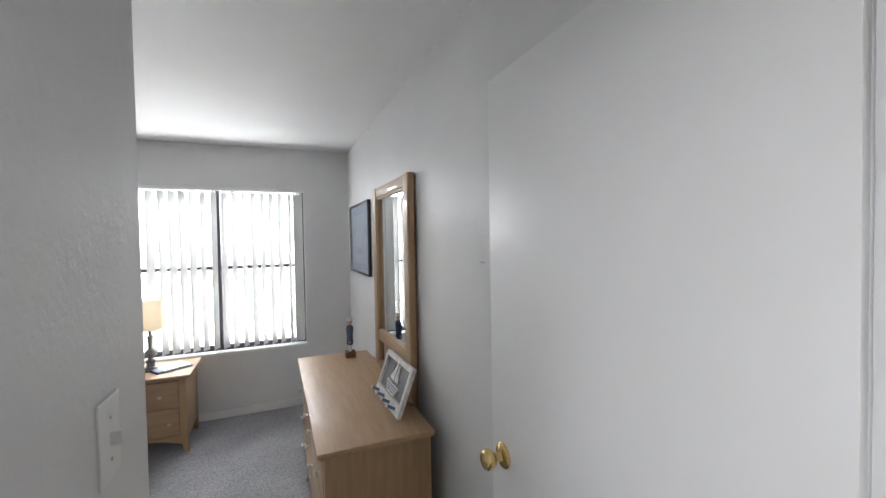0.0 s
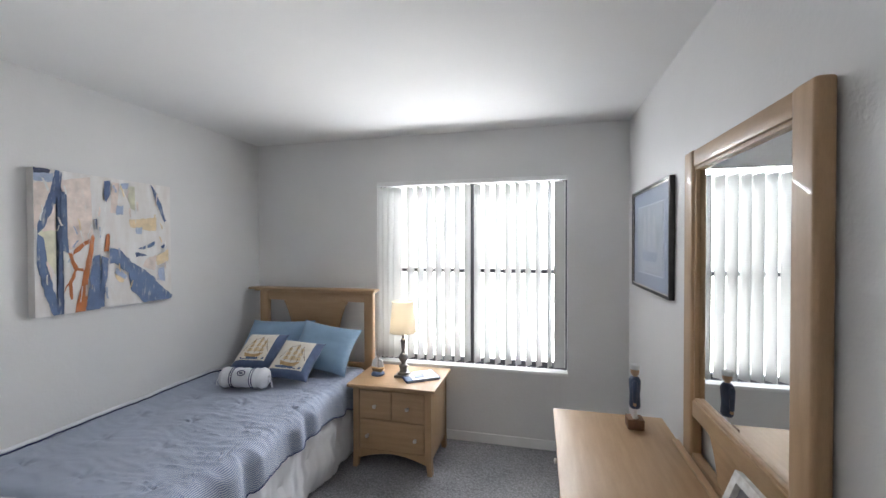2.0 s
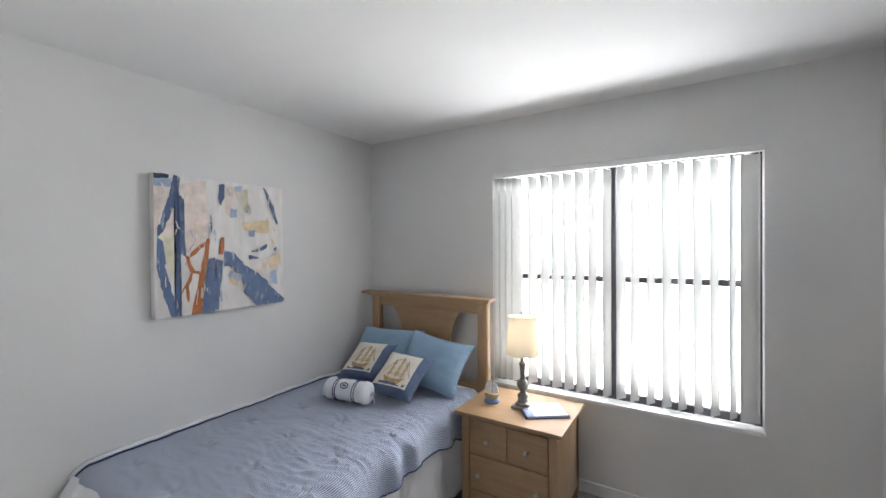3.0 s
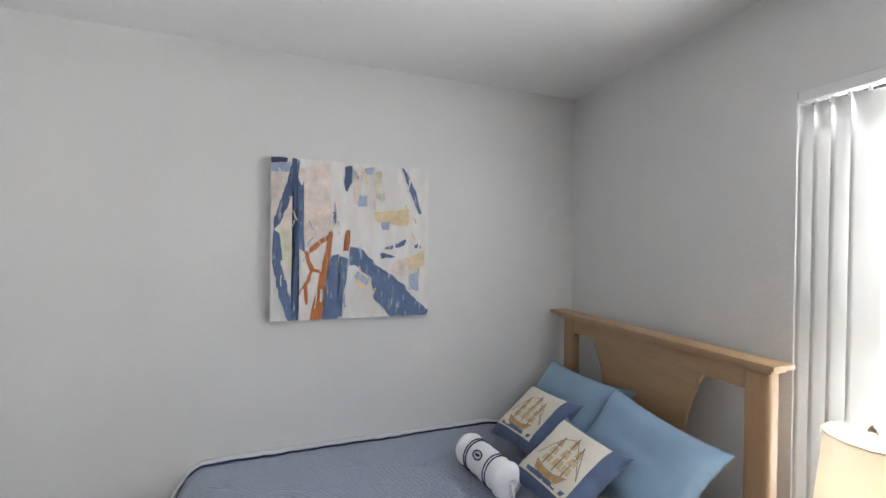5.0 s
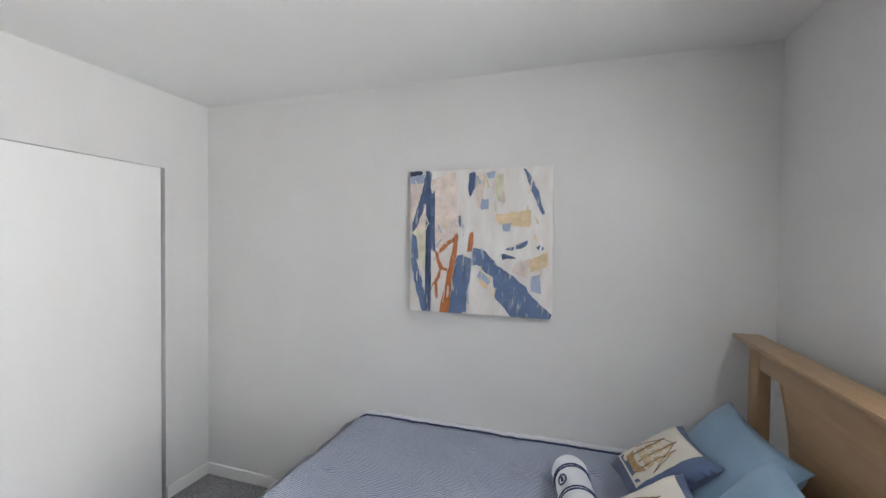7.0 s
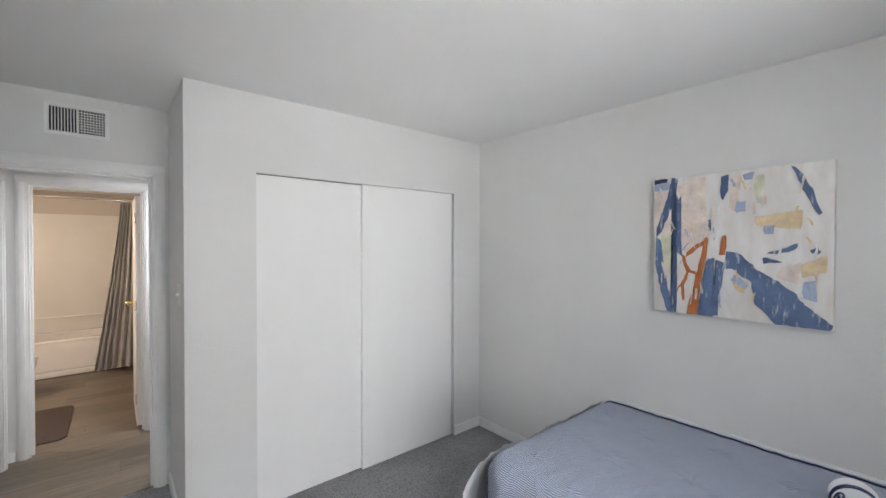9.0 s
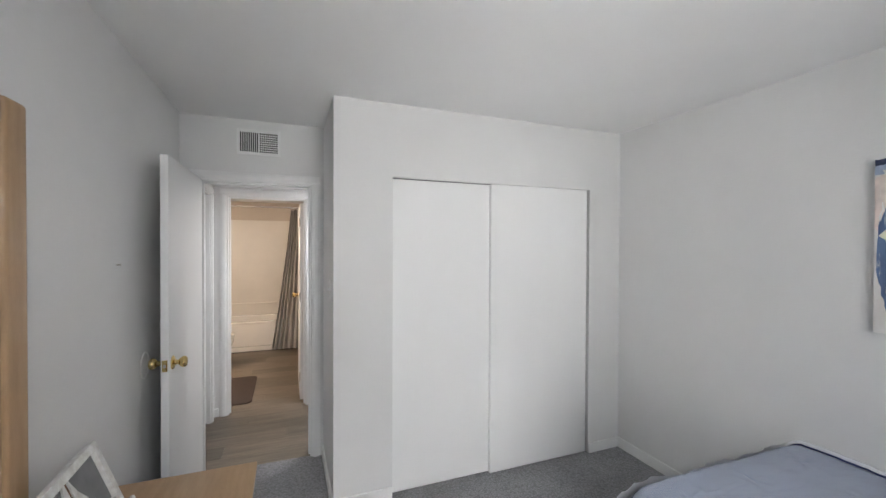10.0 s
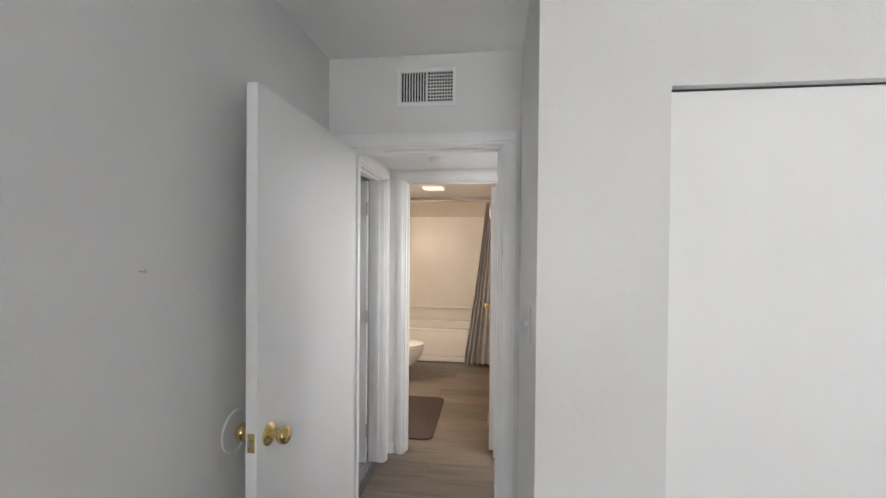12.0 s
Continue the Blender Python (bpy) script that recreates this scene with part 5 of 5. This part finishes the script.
def bathtub():
    x0, x1, y0, y1, h = TX0 + 0.002, 2.75, TY1 + 0.03, -1.65, 0.415
    root = thing("bathtub", (x0 + x1) / 2, (y0 + y1) / 2, 0, "white enamel alcove bathtub", "bathtub")
    part("apron", boxed(x0, x1, y1 - 0.03, y1, 0.07, h, 0.012, 3), TUBWHITE, root)
    part("apron_foot", boxed(x0, x1, y1 - 0.03, y1 + 0.012, 0.0, 0.065, 0.006), TUBWHITE, root)
    for n, a in (("rim", (x0, x1, y1 - 0.11, y1 + 0.004, h - 0.02, h + 0.012)), ("rim", (x0, x1, y0, y0 + 0.07, h - 0.02, h + 0.012)), ("rim", (x0, x0 + 0.09, y0 + 0.07, y1 - 0.11, h - 0.02, h + 0.012)), ("rim", (x1 - 0.09, x1, y0 + 0.07, y1 - 0.11, h - 0.02, h + 0.012))):
        part(n, boxed(*a, 0.01, 3), TUBWHITE, root)
    part("basin", boxed(x0 + 0.06, x1 - 0.06, y0 + 0.05, y1 - 0.08, 0.05, 0.09, 0.01), TUBWHITE, root)
    for a in ((x0 + 0.07, x0 + 0.09, y0 + 0.05, y1 - 0.09), (x1 - 0.09, x1 - 0.07, y0 + 0.05, y1 - 0.09), (x0 + 0.07, x1 - 0.07, y0 + 0.05, y0 + 0.07), (x0 + 0.07, x1 - 0.07, y1 - 0.11, y1 - 0.09)):
        part("inner_wall", boxed(*a, 0.08, h - 0.01), TUBWHITE, root)


bathtub()


def tub_surround():
    root = thing("tub_surround", 1.9, TY1, 0.42, "glossy white panelled tub surround", "tub surround", kind="structure")
    part("back_panel", boxed(TX0 + 0.002, 2.75, TY1, TY1 + 0.022, 0.42, 1.96, 0.005), SURROUND, root)
    part("ledge", boxed(TX0 + 0.024, 2.728, TY1 + 0.022, TY1 + 0.05, 0.603, 0.62, 0.004), SURROUND, root)
    part("end_panel", boxed(2.728, 2.75, TY1 + 0.022, -1.60, 0.42, 1.96, 0.005), SURROUND, root)
    part("end_panel", boxed(TX0 + 0.002, TX0 + 0.024, TY1 + 0.022, -1.60, 0.42, 1.96, 0.005), SURROUND, root)


tub_surround()
structure("wall_tub_end", boxed(2.75, TX1, TY1, -1.55, 0, BATHZ), BATHWALL, "beige wall at the end of the tub", "wall")


def shower():
    root = thing("shower_rod", 1.9, -1.52, 2.115, "chrome shower curtain rod across the tub", "curtain rod")
    part("rod", tube(bmesh.new(), [(TX0, -1.52, 2.115), (1.9, -1.52, 2.112), (2.75, -1.52, 2.115)], 0.0125, 12), CHROME, root)
    for x, s in ((TX0, 1), (2.75, -1)):
        part("flange", lathe(bmesh.new(), [(0.03, 0), (0.028, 0.01), (0.014, 0.014)], pose(x, -1.52, 2.115, 0, 90 * s, 0)), CHROME, root)
    head = thing("shower_set", 2.72, -1.95, 1.78, "chrome shower head on a bent arm", "shower head")
    part("arm", tube(bmesh.new(), [(2.728, -1.95, 1.80), (2.66, -1.95, 1.81), (2.60, -1.95, 1.77)], 0.009), CHROME, head)
    part("head", lathe(bmesh.new(), [(0.012, 0), (0.016, 0.02), (0.034, 0.05), (0.034, 0.058)], pose(2.60, -1.95, 1.77, 0, 215, 0)), CHROME, head)
    root = thing("shower_curtain", 1.2, -1.50, 0.05, "grey satin shower curtain drawn to one side", "curtain")
    bm = bmesh.new()
    n, rows = 110, 24
    grid = []
    for j in range(rows + 1):
        v = j / rows
        width = 0.20 + 0.26 * (1 - v) ** 1.2
        row = []
        for i in range(n + 1):
            u = i / n
            amp = 0.030 + 0.010 * math.sin(u * 9)
            row.append(bm.verts.new((TX0 + 0.03 + width * u, -1.50 + amp * math.sin(u * 44 + 1.3 * math.sin(u * 7)) + 0.01 * math.sin(v * 6 + u * 8) + 0.06 * (1 - v), 0.05 + 2.03 * v)))
        grid.append(row)
    for a, b in zip(grid, grid[1:]):
        for i in range(n):
            bm.faces.new((a[i], a[i + 1], b[i + 1], b[i]))
    part("cloth", bm, CURTAIN, root)
    for k in range(7):
        x = TX0 + 0.045 + k * 0.026
        part("ring", tube(bmesh.new(), [(x, -1.52 + 0.022 * math.cos(2 * math.pi * i / 16), 2.10 + 0.026 * math.sin(2 * math.pi * i / 16)) for i in range(17)], 0.0022, 6), CHROME, root)


shower()


def toilet():
    """Faces west; the bowl's front shows past the door casing."""
    x, y = 2.205, -0.83
    root = thing("toilet", x, y, 0, "white porcelain toilet with closed lid", "toilet")

    def oval(profile, dx=0.0):
        return lathe(bmesh.new(), profile, Matrix.Translation((x + dx, y, 0)) @ Matrix.Diagonal((1.32, 1, 1, 1)), 36)

    part("pedestal", oval([(0.105, 0), (0.10, 0.03), (0.085, 0.10), (0.09, 0.18), (0.10, 0.20)], 0.08), PORCELAIN, root)
    part("bowl", oval([(0.06, 0.17), (0.11, 0.21), (0.155, 0.28), (0.178, 0.345), (0.182, 0.385), (0.17, 0.395)]), PORCELAIN, root)
    part("seat", oval([(0.182, 0.397), (0.188, 0.402), (0.188, 0.414), (0.182, 0.418)]), PORCELAIN, root)
    part("lid", oval([(0.182, 0.421), (0.187, 0.426), (0.184, 0.438), (0.15, 0.445)]), PORCELAIN, root)
    part("tank", boxed(x + 0.26, x + 0.46, y - 0.23, y + 0.23, 0.38, 0.74, 0.025, 3), PORCELAIN, root)
    part("tank_lid", boxed(x + 0.25, x + 0.47, y - 0.24, y + 0.24, 0.74, 0.775, 0.012, 3), PORCELAIN, root)
    part("outlet", boxed(x + 0.10, x + 0.30, y - 0.09, y + 0.09, 0.0, 0.36, 0.03, 3), PORCELAIN, root)
    part("flush_lever", tube(bmesh.new(), [(x + 0.25, y + 0.16, 0.68), (x + 0.235, y + 0.16, 0.68), (x + 0.232, y + 0.08, 0.672)], 0.006), CHROME, root)


toilet()


def bath_mat():
    root = thing("bath_mat", 2.0, 0.06, 0, "dark brown bath mat on the plank floor", "rug")
    x0, x1, y0, y1, r = 1.668, 2.25, -0.39, 0.478, 0.07
    line = arc((x1 - r, y1 - r), r, 0, 90, 6) + arc((x0 + r, y1 - r), r, 90, 180, 6) + arc((x0 + r, y0 + r), r, 180, 270, 6) + arc((x1 - r, y0 + r), r, 270, 360, 6)
    part("mat", slab(bmesh.new(), line, lambda u, v, k: Vector((u, v, 0.001 + k * 0.011)), 1.0), MAT, root)


bath_mat()


def threshold():
    root = thing("threshold_strip", HX1 + 0.05, 1.2, 0, "dark metal carpet edge strip in the side doorway", "threshold", kind="structure")
    part("strip", boxed(HX1 + 0.03, HX1 + 0.075, OY0 + 0.012, OY1 - 0.012, 0.0, 0.010, 0.003), DARKFRAME, root)


threshold()


# ---- floor planks, last ----
def planks():
    width, length = 0.182, 1.22
    x_start, y = HX0, D - 0.022
    meshes = {}
    row = 0
    while y > -1.60:
        y0 = max(y - width, -1.60)
        left = HX0 if y0 > 0.59 else TX0
        right = HX1 + 0.04 if y > 0.72 else TX1
        x = left - length * ((row * 0.37) % 1.0)
        while x < right:
            a, b = max(x, left), min(x + length, right)
            if b - a > 0.02:
                key = (round(b - a, 3), round(y - y0, 3))
                if key not in meshes:
                    bm = boxed(0.0008, b - a - 0.0008, 0.0008, y - y0 - 0.0008, -0.006, 0.0, 0.0012, 1)
                    me = bpy.data.meshes.new("plank")
                    bm.to_mesh(me)
                    bm.free()
                    me.materials.append(PLANK)
                    meshes[key] = me
                ob = new("plank", meshes[key])
                ob.location = (a, y0, 0.0)
                ob.parent = hall_floor
            x += length
        y -= width
        row += 1


planks()
